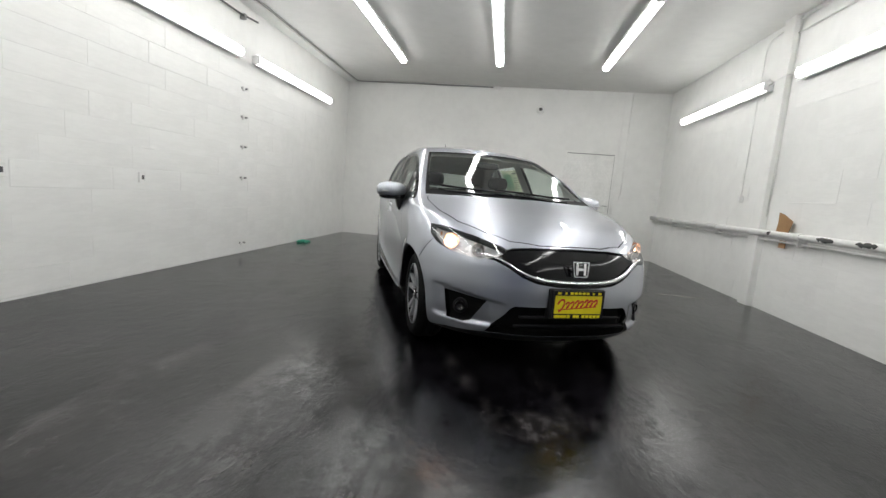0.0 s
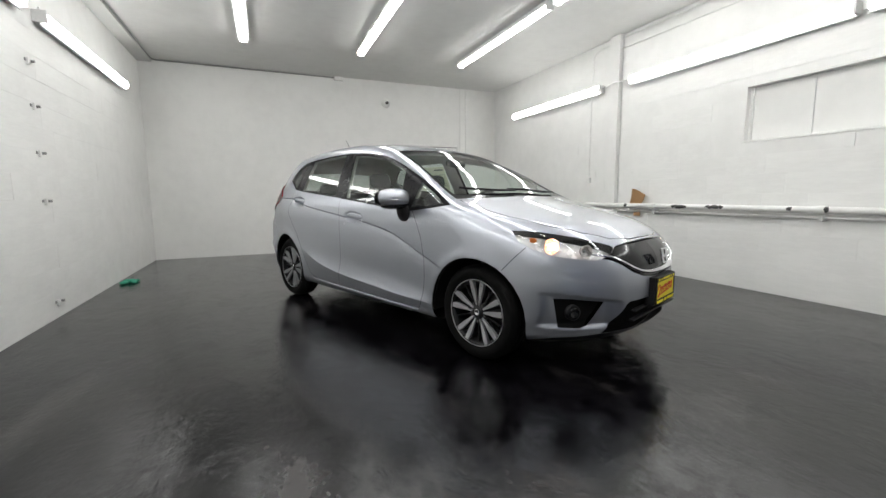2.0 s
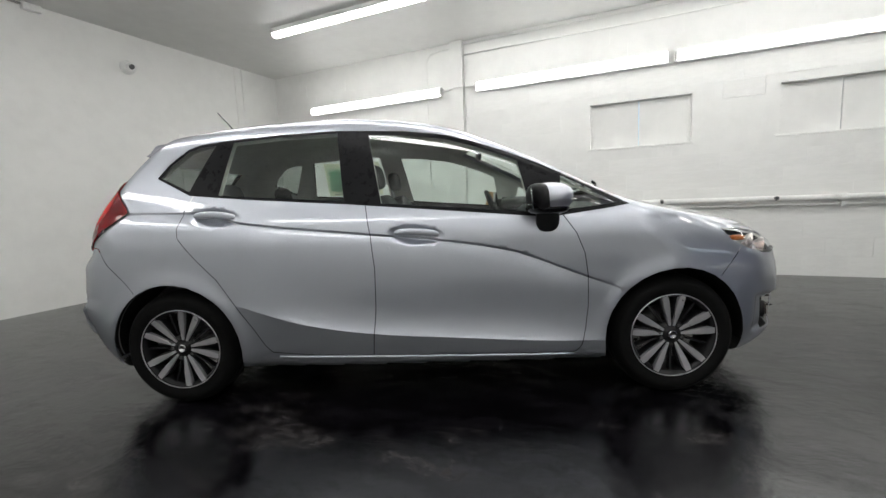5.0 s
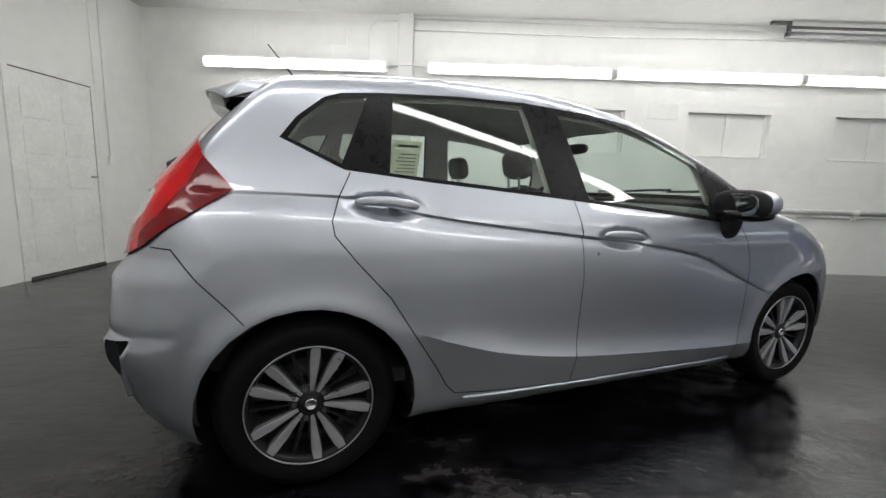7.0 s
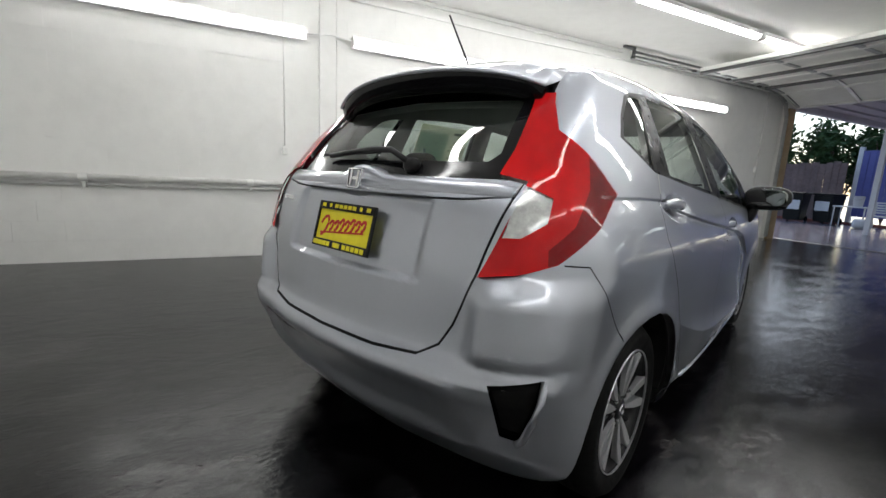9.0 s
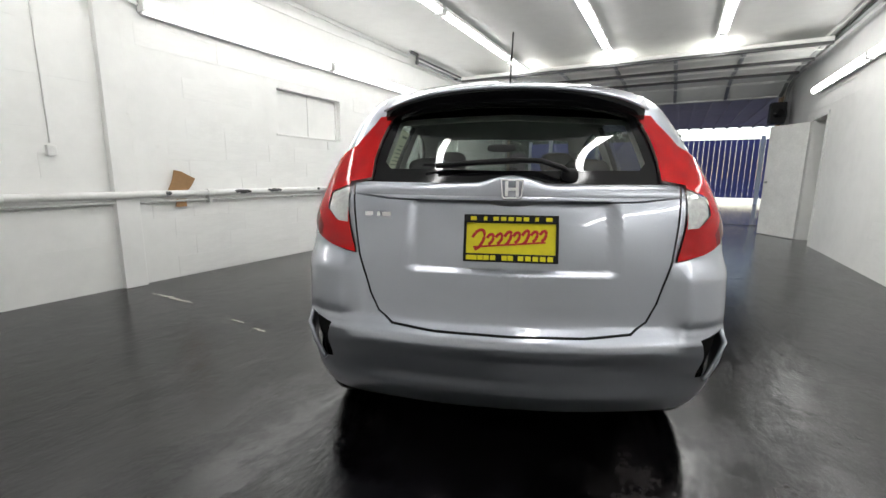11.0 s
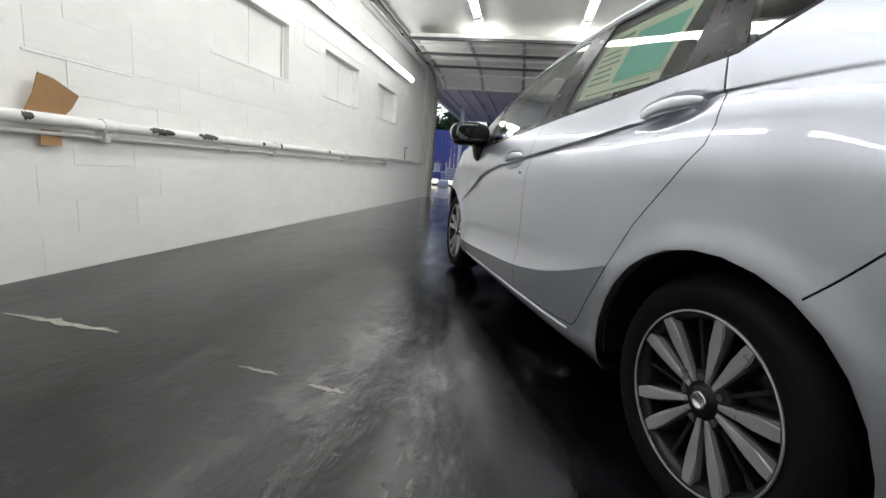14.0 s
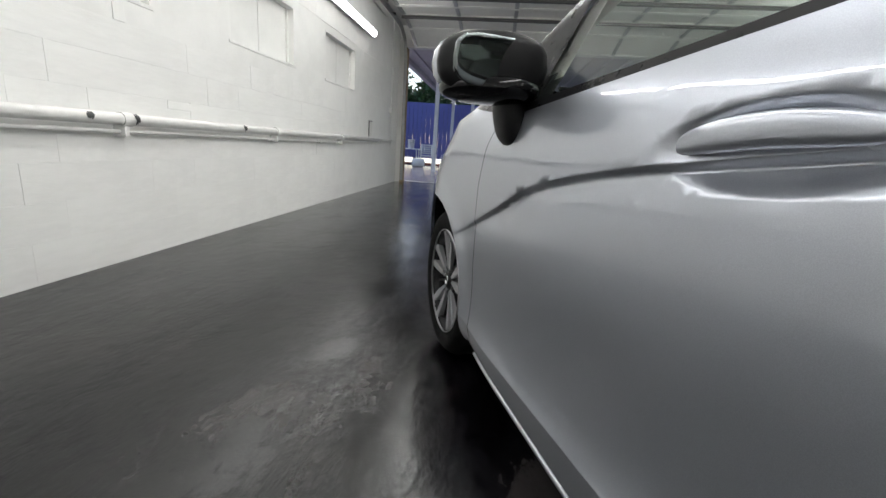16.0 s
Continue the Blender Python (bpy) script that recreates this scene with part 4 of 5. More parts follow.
# front openings
cut("front", [(-0.01, 0.545), (0.12, 0.548), (0.24, 0.562), (0.32, 0.590), (0.40, 0.640), (0.46, 0.668), (0.54, 0.684), (0.57, 0.702), (0.47, 0.715), (0.42, 0.722), (0.36, 0.742), (0.25, 0.752), (-0.01, 0.757)], "grille", ["front_bumper", "hood", "body"])
cut("front", [(-0.01, 0.252), (0.48, 0.252), (0.465, 0.275), (0.37, 0.412), (0.345, 0.428), (-0.01, 0.437)], "lower_grille", ["front_bumper"])
cut("nose", [(-1.06, 0.457), (-1.20, 0.455), (-1.46, 0.435), (-1.33, 0.303), (-1.27, 0.288), (-1.10, 0.290)], "fog_pocket", ["front_bumper"])
cut("front", [(-0.01, 0.19), (0.75, 0.19), (0.66, 0.225), (0.46, 0.25), (-0.01, 0.25)], "lower_lip", ["front_bumper"])
# rear openings
cut("tail", [(-1.035, 0.572), (-1.235, 0.548), (-1.170, 0.398), (-1.092, 0.388)], "rear_pocket", ["rear_bumper"])
# arches and underside
for s in (-1, 1):
    cut("side", ring(s * WHEEL_Y, WHEEL_Z, ARCH_R), "arch")
# extra loops along the creases
for off in (0.0, -0.007, -0.015):
    ys = np.linspace(-0.95, 1.5, 22)
    seam("side", [(float(y), float(belt_crease(np.array(y))) + off) for y in ys], 0.0012, "body", ["nothing"])
ys = np.linspace(-0.9, 0.95, 18)
for off in (0.012, 0.0):
    seam("side", [(float(y), float(sill_crease(np.array(y))) + off) for y in ys], 0.003, "body", ["nothing"])
for hy, hz in HANDLES:
    for fa in (0.70, 1.0):
        seam("side", [(hy + 0.135 * fa * math.cos(a), hz + 0.06 * 0.135 * fa * math.cos(a) + 0.047 * fa * math.sin(a)) for a in np.linspace(0, math.tau, 17)], 0.0015, "body", ["nothing"])
for z in (0.50, 0.515, 0.53, 0.545, 0.56, 0.575, 0.59):
    seam("rear", [(-0.01, z), (0.70, z)], 0.0012, "body", ["nothing"])
# panel gaps
for line in (REAR_DOOR_EDGE, MID_EDGE, FRONT_DOOR_EDGE, [(-0.77, 0.248), (-0.3, 0.255), (0.236, 0.262), (0.6, 0.276), (0.755, 0.288)], BUMPER_EDGE, TAIL_EDGE):
    seam("side", line, only=["body", "front_door", "rear_door", "front_bumper", "rear_bumper"])
seam("top", HOOD[3:], 0.006, only=["hood", "body", "front_bumper", "headlamp"])
seam("rear", HATCH[:7], 0.007, only=["tailgate", "body", "rear_bumper"])
seam("rear", [(-0.01, 0.985), (0.3, 0.988), (0.44, 0.992), (0.578, 1.008)], 0.006, only=["tailgate"])
for f in shell.faces:
    if f[tag] in (0, TAGS.index("front_bumper"), TAGS.index("rear_bumper")) and f.calc_center_median().z < 0.215 and abs(f.normal.z) > 0.75:
        f[tag] = TAGS.index("arch") + 1000
TAGS_UNDER = TAGS.index("arch") + 1000

verts = np.array([v.co[:] for v in shell.verts])
h = 0.0015
# settle the cut edges onto the true surface
for _ in range(2):
    slope = np.stack([solid(*(verts + h * np.eye(3)[k]).T) - solid(*(verts - h * np.eye(3)[k]).T) for k in range(3)], 1) / (2 * h)
    slope[np.abs(verts[:, 0]) < 1e-4, 0] = 0
    miss = np.clip(solid(*verts.T), -0.008, 0.008)
    verts = verts - slope * (miss / (np.sum(slope * slope, 1) + 1e-6))[:, None]
gradient = np.stack([solid(*(verts + h * np.eye(3)[k]).T) - solid(*(verts - h * np.eye(3)[k]).T) for k in range(3)], 1)
gradient[np.abs(verts[:, 0]) < 1e-4, 0] = 0
gradient /= np.linalg.norm(gradient, axis=1, keepdims=True) + 1e-9
shell.verts.index_update()
by_tag = {}
for f in shell.faces:
    by_tag.setdefault(f[tag], []).append([v.index for v in f.verts])
shell.free()

car = thing("car", pose(0, 0, 0, 0, 0, 22), "silver-blue compact hatchback parked on the wet floor", "car")


def panel(name, keys, material, parent=car, label="", offset=0.0, mirror="both", where=None, obname=None):
    """Faces of the shell as parts: mirror 'both' makes one mesh over the middle, 'pair' two meshes. Returns the parts."""
    faces = [f for k in keys for f in by_tag.get(k if isinstance(k, int) else TAGS.index(k), [])]
    if where is not None:
        faces = [f for f in faces if where(verts[f].mean(0))]
    used = sorted({i for f in faces for i in f})
    at = {i: n for n, i in enumerate(used)}
    p, n = verts[used] + offset * gradient[used], gradient[used]
    p[np.abs(verts[used][:, 0]) < 1e-4, 0] = 0
    fs = [[at[i] for i in f] for f in faces]
    # rays run from the crown down, so turn faces to look outward
    def outward(f):
        q = p[f]
        return np.cross(q - q[0], np.roll(q, -1, 0) - q[0]).sum(0) @ n[f].sum(0) > 0

    fs = [f if outward(f) else f[::-1] for f in fs]
    flip = np.array([-1, 1, 1])
    left = (p * flip, n * flip, [f[::-1] for f in fs])
    sets = [(p, n, fs), left] if mirror == "pair" else [(np.vstack([p, left[0]]), np.vstack([n, left[1]]), fs + [[i + len(p) for i in f] for f in left[2]])]
    made = []
    for pp, nn, ff in sets:
        me = bpy.data.meshes.new(name)
        me.from_pydata(pp.tolist(), [], ff)
        me.materials.append(material)
        me.shade_smooth()
        me.normals_split_custom_set_from_vertices(nn.tolist())
        ob = new(name, me)
        ob.parent = parent
        made.append(tagged(ob, label))
    return made


panel("body_shell", ["body"], M["paint"], label="silver-blue metallic painted body")
panel("hood", ["hood"], M["paint"])
front_bumper = panel("front_bumper", ["front_bumper"], M["paint"])[0]
rear_bumper = panel("rear_bumper", ["rear_bumper"], M["paint"])[0]
tailgate = panel("tailgate", ["tailgate"], M["paint"])[0]
front_doors = panel("front_door", ["front_door"], M["paint"], mirror="pair")
rear_doors = panel("rear_door", ["rear_door"], M["paint"], mirror="pair")
panel("panel_gap", ["gap"], M["gap"], offset=-0.007, label="dark gaps between body panels")
panel("window_trim", ["window_trim"], M["pillar"], offset=-0.001, mirror="pair", label="black window surround and pillars")
for n in ("quarter_glass", "rear_side_glass", "front_side_glass", "corner_glass"):
    panel("side_window", [n], M["back_glass" if n == "quarter_glass" else "glass"], offset=-0.005, mirror="pair", label="tinted side window with water spots")
panel("screen_border", ["screen_border"], M["gloss"], offset=-0.002, label="black ceramic border of the windscreen")
panel("windscreen", ["windscreen"], M["shield"], offset=-0.004)
panel("rear_glass_border", ["rear_glass_border"], M["gloss"], tailgate, offset=-0.003, label="black border of the rear window")
panel("rear_window", ["rear_glass"], M["back_glass"], tailgate, offset=-0.005, label="dark tinted rear window")
panel("underbody", [TAGS_UNDER], M["under"], offset=-0.004)
panel("front_lip", ["lower_lip"], M["black"], front_bumper, offset=-0.002)
panel("grille", ["grille"], M["gloss"], offset=-0.012, label="gloss black upper grille")
bar_line = curve((0, 0.574), (0.12, 0.577), (0.24, 0.590), (0.32, 0.616), (0.40, 0.660), (0.47, 0.690), (0.56, 0.703))
bm = B()
rows = []
for x in np.linspace(-0.55, 0.55, 61):
    z = float(bar_line(np.array(abs(x))))
    y = float(nose_by_z(np.array(z)) + nose_by_x(np.array(abs(x))))
    t = 0.010 * (1 - 0.75 * (abs(x) / 0.55) ** 3)
    rows.append([bm.verts.new(c) for c in ((x, y + 0.012, z + t * 1.1), (x, y - 0.010, z + t), (x, y - 0.014, z), (x, y - 0.010, z - t), (x, y + 0.012, z - t * 1.1))])
for a, b in zip(rows, rows[1:]):
    for k in range(4):
        bm.faces.new((a[k], a[k + 1], b[k + 1], b[k]))
part("grille_bar", bm, M["chrome"], car, "chrome bar under the grille", smooth=True)
panel("lower_grille", ["lower_grille"], M["under"], front_bumper, offset=-0.05, label="black lower grille opening")
panel("fog_pocket", ["fog_pocket"], M["under"], front_bumper, offset=-0.035, mirror="pair", label="black fog lamp recess")
panel("rear_pocket", ["rear_pocket"], M["under"], rear_bumper, offset=-0.028, mirror="pair", label="black recess in the rear bumper")


def tail_point(u, z, out):
    """A point of the tail where x - y is u, moved outward."""
    lo, hi = 0.2, 0.85
    for _ in range(30):
        x = (lo + hi) / 2
        y = float(tail_by_z(np.array(z)) - tail_by_x(np.array(x)))
        lo, hi = (x, hi) if x - y < u else (lo, x)
    return Vector((x + out * 0.6, y + out * 0.8, z))


for s in (1, -1):
    path = [tail_point(u, z, 0.004) for u, z in ((-1.020, 0.585), (-1.048, 0.52), (-1.072, 0.45), (-1.090, 0.395), (-1.11, 0.381))]
    part("bumper_fin", tube(B(), [(s * p.x, p.y, p.z) for p in path], 0.010, 10), M["paint"], rear_bumper, "raised painted lip beside the bumper recess", smooth=True)
tails = panel("tail_lamp", ["tail_lamp"], M["red"], mirror="pair", offset=0.010, label="glossy red tail lamp")
for t, o in zip(tails, panel("reverse_lamp", ["reverse_lamp"], M["frost"], mirror="pair", offset=0.005, label="ribbed clear reversing lamp")):
    o.parent = t
for t, o in zip(tails, panel("lamp_inset", ["tail_lamp_inset"], M["red_deep"], mirror="pair", offset=0.009, label="deep red side lamp section")):
    o.parent = t
heads = panel("headlamp", ["headlamp"], M["lens"], mirror="pair", offset=0.002, label="clear headlamp with a warm lit bulb")
for t, o in zip(heads, panel("lamp_housing", ["headlamp"], M["bright"], mirror="pair", offset=-0.055, label="bright reflector housing")):
    o.parent = t
# lining seen through the glass
solid_tags = [k for k in by_tag if k not in [TAGS.index(n) for n in ("quarter_glass", "rear_side_glass", "front_side_glass", "corner_glass", "windscreen", "rear_glass", "arch", "headlamp")]]
panel("interior_lining", solid_tags, M["beige"], offset=-0.03, where=lambda c: c[2] > 1.02 and -1.0 < c[1] < 1.8, label="pale fabric headliner and pillars")
panel("cabin_trim", solid_tags, M["fabric"], offset=-0.03, where=lambda c: 0.25 < c[2] <= 1.02 and -1.2 < c[1] < 1.75, label="dark inner trim of the cabin")


# rounded lip of the rocker under the doors
for s in (1, -1):
    pts = []
    for y in np.linspace(-0.76, 0.72, 25):
        z = 0.236 + 0.026 * (y + 0.76) / 1.48
        reach = np.linspace(0.6, 0.9, 301)
        most = float(np.max(reach * (solid(reach, reach * 0 + y, reach * 0 + z) < 0)))
        pts.append((s * (most + 0.001), y, z))
    part("rocker_lip", tube(B(), pts, 0.0065, 10), M["paint"], car, "rounded painted lip below the doors", smooth=True)


# wheels
def wheel(sx, sy):
    """sx: +1 or -1 for the side; the outer face looks along sx."""
    w = new("wheel")
    w.parent = car
    w.matrix_basis = pose(sx * 0.695, sy * WHEEL_Y, WHEEL_Z) @ pose(0, 0, 0, 0, 90 * sx, 0) @ pose(0, 0, 0, 0, 0, 90 * sx + (18 if sy < 0 else 0))
    R, hw = WHEEL_R, 0.0925
    prof = [(0.205, -hw + 0.012), (0.225, -hw), (0.26, -hw - 0.004), (R - 0.022, -hw + 0.006), (R - 0.006, -hw + 0.024), (R, -hw + 0.045), (R, -0.04), (R - 0.007, -0.036), (R - 0.007, -0.026), (R, -0.022), (R, 0.022), (R - 0.007, 0.026), (R - 0.007, 0.036), (R, 0.04), (R, hw - 0.045), (R - 0.006, hw - 0.024), (R - 0.022, hw - 0.006), (0.272, hw + 0.002), (0.262, hw + 0.006), (0.245, hw + 0.005), (0.225, hw), (0.208, hw - 0.010)]
    part("tyre", lathe(B(), prof, 64), M["tyre"], w, "black low-profile tyre", smooth=True)
    rim = part("rim", lathe(B(), [(0.204, -hw + 0.012), (0.19, -hw + 0.02), (0.185, 0.0), (0.19, 0.06), (0.196, 0.075), (0.205, 0.082), (0.2135, 0.083), (0.2135, 0.0835), (0.2085, 0.0905), (0.2045, 0.0905)], 64), M["rim_dark"], w, "dark alloy rim with machined spokes", smooth=True)
    part("rim_lip", lathe(B(), [(0.2105, 0.084), (0.2115, 0.0915), (0.2085, 0.0925), (0.2055, 0.089)], 64), M["alloy"], w, smooth=True)
    part("brake_disc", lathe(B(), [(0.125, -0.05), (0.125, -0.03), (0.05, -0.03), (0.0, -0.03)], 40), M["dark_steel"], w, "dull steel brake disc", smooth=True)
    for k in range(5):
        a = k * math.tau / 5
        for s in (-1, 1):
            m = Matrix.Rotation(a + s * radians(12.5), 4, "Z")
            o = [(0.045, -0.006), (0.09, -0.010), (0.14, -0.0150), (0.18, -0.0165), (0.202, -0.013), (0.204, 0.013), (0.18, 0.0165), (0.14, 0.0150), (0.09, 0.010), (0.045, 0.006)]
            bm = prism(B(), o, 0.05, 0.078, m, 0.003)
            for v in bm.verts:
                r = math.hypot(v.co.x, v.co.y)
                v.co.z += 0.016 * (r / 0.2) ** 2 - 0.006
            part("spoke", bm, M["alloy"], w)
            o = [(0.05, -0.010), (0.14, -0.021), (0.202, -0.022), (0.202, 0.022), (0.14, 0.021), (0.05, 0.010)]
            part("spoke_back", prism(B(), o, 0.022, 0.062, m), M["rim_dark"], w)
        o = [(0.05, -0.004), (0.203, -0.005), (0.203, 0.005), (0.05, 0.004)]
        part("rib", prism(B(), o, 0.03, 0.06, Matrix.Rotation(a + math.tau / 10, 4, "Z")), M["rim_dark"], w)
        a += math.tau / 10
        part("lug_nut", rod(B(), (0.054 * math.cos(a), 0.054 * math.sin(a), 0.04), (0.054 * math.cos(a), 0.054 * math.sin(a), 0.072), 0.011, 0.009, 6), M["dark_steel"], w)
    part("hub", lathe(B(), [(0.075, 0.02), (0.072, 0.06), (0.062, 0.066), (0.036, 0.068), (0.036, 0.072), (0.031, 0.077), (0.0, 0.079)], 40), M["rim_dark"], w, smooth=True)
    part("hub_badge", lathe(B(), [(0.021, 0.0775), (0.020, 0.0805), (0.016, 0.0805), (0.015, 0.079)], 24), M["chrome"], w, smooth=True)
    # arch liner
    bm = B()
    rows = []
    for x in (0.47, 0.60, 0.815):
        rows.append([])
        for t in np.linspace(-0.12, math.pi + 0.12, 40):
            ly, lz = sy * WHEEL_Y + (ARCH_R + 0.004) * math.cos(t), WHEEL_Z + (ARCH_R + 0.004) * math.sin(t)
            reach = np.linspace(0.4, 0.86, 93)
            most = float(np.max(reach * (solid(reach, reach * 0 + ly, reach * 0 + lz) < 0)))
            rows[-1].append(bm.verts.new((sx * min(x, max(0.47, most - 0.012)), ly, lz)))
    for a, b in zip(rows, rows[1:]):
        for k in range(39):
            bm.faces.new((a[k], a[k + 1], b[k + 1], b[k]))
    bm.faces.new(rows[0])
    part("arch_liner", bm, M["under"], car)
    return w


for sx in (-1, 1):
    for sy in (-1, 1):
        wheel(sx, sy)


def lump(bm, centre, size, m=None, u=20, v=12, power=2.6):
    """A rounded block, between a ball and a box."""
    r = bmesh.ops.create_uvsphere(bm, u_segments=u, v_segments=v, radius=1)
    for k in r["verts"]:
        c = Vector([math.copysign(abs(a) ** (2 / power), a) for a in k.co])
        c = Vector((c.x * size[0], c.y * size[1], c.z * size[2]))
        k.co = (m @ c if m else c) + Vector(centre)
    return bm


# door mirrors, handles
for s, fd, rd in ((1, front_doors[0], rear_doors[0]), (-1, front_doors[1], rear_doors[1])):
    mir = new("door_mirror")
    mir.parent = car
    mir.matrix_basis = pose(s * 0.905, -0.625, 1.003) @ Matrix.Diagonal((1.08, 1.25, 1.06, 1))
    bm = lump(B(), (0, 0, 0.012), (0.112, 0.075, 0.062), pose(0, 0, 0, 0, 0, -s * 14))
    for v in bm.verts:
        if v.co.y > 0.035:
            v.co.y = 0.035 + (v.co.y - 0.035) * 0.2
        v.co.x -= s * 0.10 * max(0, -v.co.z)
    part("housing", bm, M["paint"], mir, "silver-blue mirror cap", smooth=True)
    part("base_band", lump(B(), (-s * 0.008, 0.004, -0.033), (0.104, 0.067, 0.030), pose(0, 0, 0, 0, 0, -s * 14)), M["gloss"], mir, smooth=True)
    part("turn_lamp", lump(B(), (s * 0.03, -0.058, 0.0), (0.06, 0.02, 0.007), pose(0, 0, 0, 0, 0, -s * 20)), M["frost"], mir, smooth=True)
    part("mirror_rim", lump(B(), (s * 0.002, 0.036, 0.010), (0.110, 0.026, 0.063), pose(0, 0, 0, 0, 0, -s * 10)), M["black"], mir, smooth=True)
    part("mirror_glass", lump(B(), (s * 0.002, 0.0605, 0.010), (0.092, 0.003, 0.047), pose(0, 0, 0, -4, 0, s * 6), power=3.5), M["mirror"], mir, smooth=True)
    bm = lump(B(), (-s * 0.068, -0.01, -0.085), (0.030, 0.045, 0.062), pose(0, 0, 0, 0, s * 14, 0))
    part("stalk", bm, M["black"], mir, smooth=True)
    for name, door, y, z in (("front", fd, -0.012, 0.862), ("rear", rd, 1.0, 0.982)):
        x = side_by_z(z) * side_by_y(y)
        lean = pose(0, 0, 0, 4.5, 0, 0)
        bm = lump(B(), (0, 0, 0), (0.013, 0.120, 0.0185), None, 28, 14, 2.5)
        for v in bm.verts:
            v.co.x -= 0.012 * (v.co.y / 0.12) ** 2 * s
            v.co.z += 0.004 - 0.010 * (v.co.y / 0.12) ** 2
        bmesh.ops.transform(bm, matrix=Matrix.Translation((s * (x - 0.007), y, z + 0.008)) @ lean, verts=bm.verts)
        part("door_handle", bm, M["paint"], door, "body-coloured pull handle", smooth=True)
        for fy, fz in ((0.100, 0.006), (-0.098, -0.010)):
            part("handle_foot", lump(B(), (s * (x - 0.030), y + fy, z + fz), (0.018, 0.018, 0.012)), M["paint"], door, smooth=True)
    part("lock_button", rod(B(), (s * 0.825, 0.135, 0.80), (s * 0.841, 0.135, 0.80), 0.007, n=16), M["paint"], fd)

# tail spoiler
bm = B()
rows = []
for x in np.linspace(-0.515, 0.515, 25):
    e = abs(x) / 0.50
    y1 = 1.625 - 0.10 * e**2.2
    zt = float(top_by_y(np.array(1.42))) - 0.125 * x * x
    drop = 0.03 * e**4
    rows.append([bm.verts.new(c) for c in ((x, 1.30, zt + 0.034 - drop), (x, 1.46, zt + 0.015 - drop), (x, y1 - 0.02, zt - 0.026 - drop), (x, y1, zt - 0.036 - drop), (x, y1 - 0.008, zt - 0.042 - drop))])
for a, b in zip(rows, rows[1:]):
    for k in range(4):
        bm.faces.new((a[k], b[k], b[k + 1], a[k + 1]))
bm.faces.new(rows[0])
bm.faces.new(rows[-1][::-1])
sp = part("spoiler", bm, M["paint"], tailgate, "silver roof spoiler over the rear window", smooth=True)
bm = B()
rows = []
for x in np.linspace(-0.505, 0.505, 25):
    e = abs(x) / 0.50
    y1 = 1.613 - 0.10 * e**2.2
    zt = float(top_by_y(np.array(1.42))) - 0.125 * x * x - 0.03 * e**4
    rows.append([bm.verts.new(c) for c in ((x, y1, zt - 0.041), (x, y1 - 0.010, zt - 0.085), (x, y1 - 0.05, zt - 0.102), (x, 1.47, zt - 0.088), (x, 1.40, zt - 0.03))])
for a, b in zip(rows, rows[1:]):
    for k in range(4):
        bm.faces.new((a[k], b[k], b[k + 1], a[k + 1]))
bm.faces.new(rows[0])
bm.faces.new(rows[-1][::-1])
part("spoiler_underside", bm, M["gloss"], sp, "gloss black underside of the spoiler", smooth=True)
part("brake_lamp", lump(B(), (0, 1.598, 1.366), (0.13, 0.006, 0.006), power=4), M["red_deep"], sp, "high-level red brake lamp", smooth=True)

# tailgate garnish, badge, wiper, plate
bm = B()
rows = []
for x in np.linspace(-0.572, 0.572, 31):
    y = float(tail_by_z(np.array(1.025)) - tail_by_x(np.array(abs(x))))
    hump = 0.030 * max(0.0, 1 - (x / 0.12) ** 2) ** 1.5
    k2 = 0.012 * (1 - (x / 0.572) ** 2)
    rows.append([bm.verts.new(c) for c in ((x, y - 0.05, 1.046 + hump * 0.5 + k2), (x, y - 0.010, 1.036 + hump + k2), (x, y + 0.006, 1.026 + hump + k2), (x, y + 0.014, 1.012), (x, y + 0.014, 0.998 - hump * 0.5 - k2), (x, y - 0.012, 0.992 - hump * 0.5 - k2))])
for a, b in zip(rows, rows[1:]):
    for k in range(5):
        bm.faces.new((a[k], a[k + 1], b[k + 1], b[k]))
part("garnish", bm, M["paint"], tailgate, "silver bar across the tailgate", smooth=True)
by = float(tail_by_z(np.array(1.025))) + 0.016


def badge(parent, y, z, s, front):
    """A plain chrome shield outline with two uprights and a bar."""
    d = -1 if front else 1
    o = [(-0.042, 0.036), (0.042, 0.036), (0.036, -0.030), (0.028, -0.036), (-0.028, -0.036), (-0.036, -0.030)]
    bm = B()
    outer = [bm.verts.new((a * s, 0, b * s)) for a, b in o]
    inner = [bm.verts.new((a * s * 0.82, 0, b * s * 0.80)) for a, b in o]
    up = [bm.verts.new((a * s * 0.97, d * 0.008, b * s * 0.97)) for a, b in o]
    ui = [bm.verts.new((a * s * 0.86, d * 0.008, b * s * 0.84)) for a, b in o]
    n = len(o)
    for k in range(n):
        j = (k + 1) % n
        for q in ((outer[k], outer[j], up[j], up[k]), (up[k], up[j], ui[j], ui[k]), (ui[k], ui[j], inner[j], inner[k])):
            bm.faces.new(q)
    for sx in (-1, 1):
        slab(bm, (sx * 0.019 * s - 0.006 * s, min(0, d * 0.008), -0.027 * s), (sx * 0.019 * s + 0.006 * s, max(0, d * 0.008), 0.029 * s), 0.001)
    slab(bm, (-0.018 * s, min(0, d * 0.006), -0.006 * s), (0.018 * s, max(0, d * 0.006), 0.006 * s), 0.001)
    bmesh.ops.transform(bm, matrix=pose(0, y, z, -8 if front else 12), verts=bm.verts)
    return part("badge", bm, M["chrome"], parent, "chrome maker's badge")


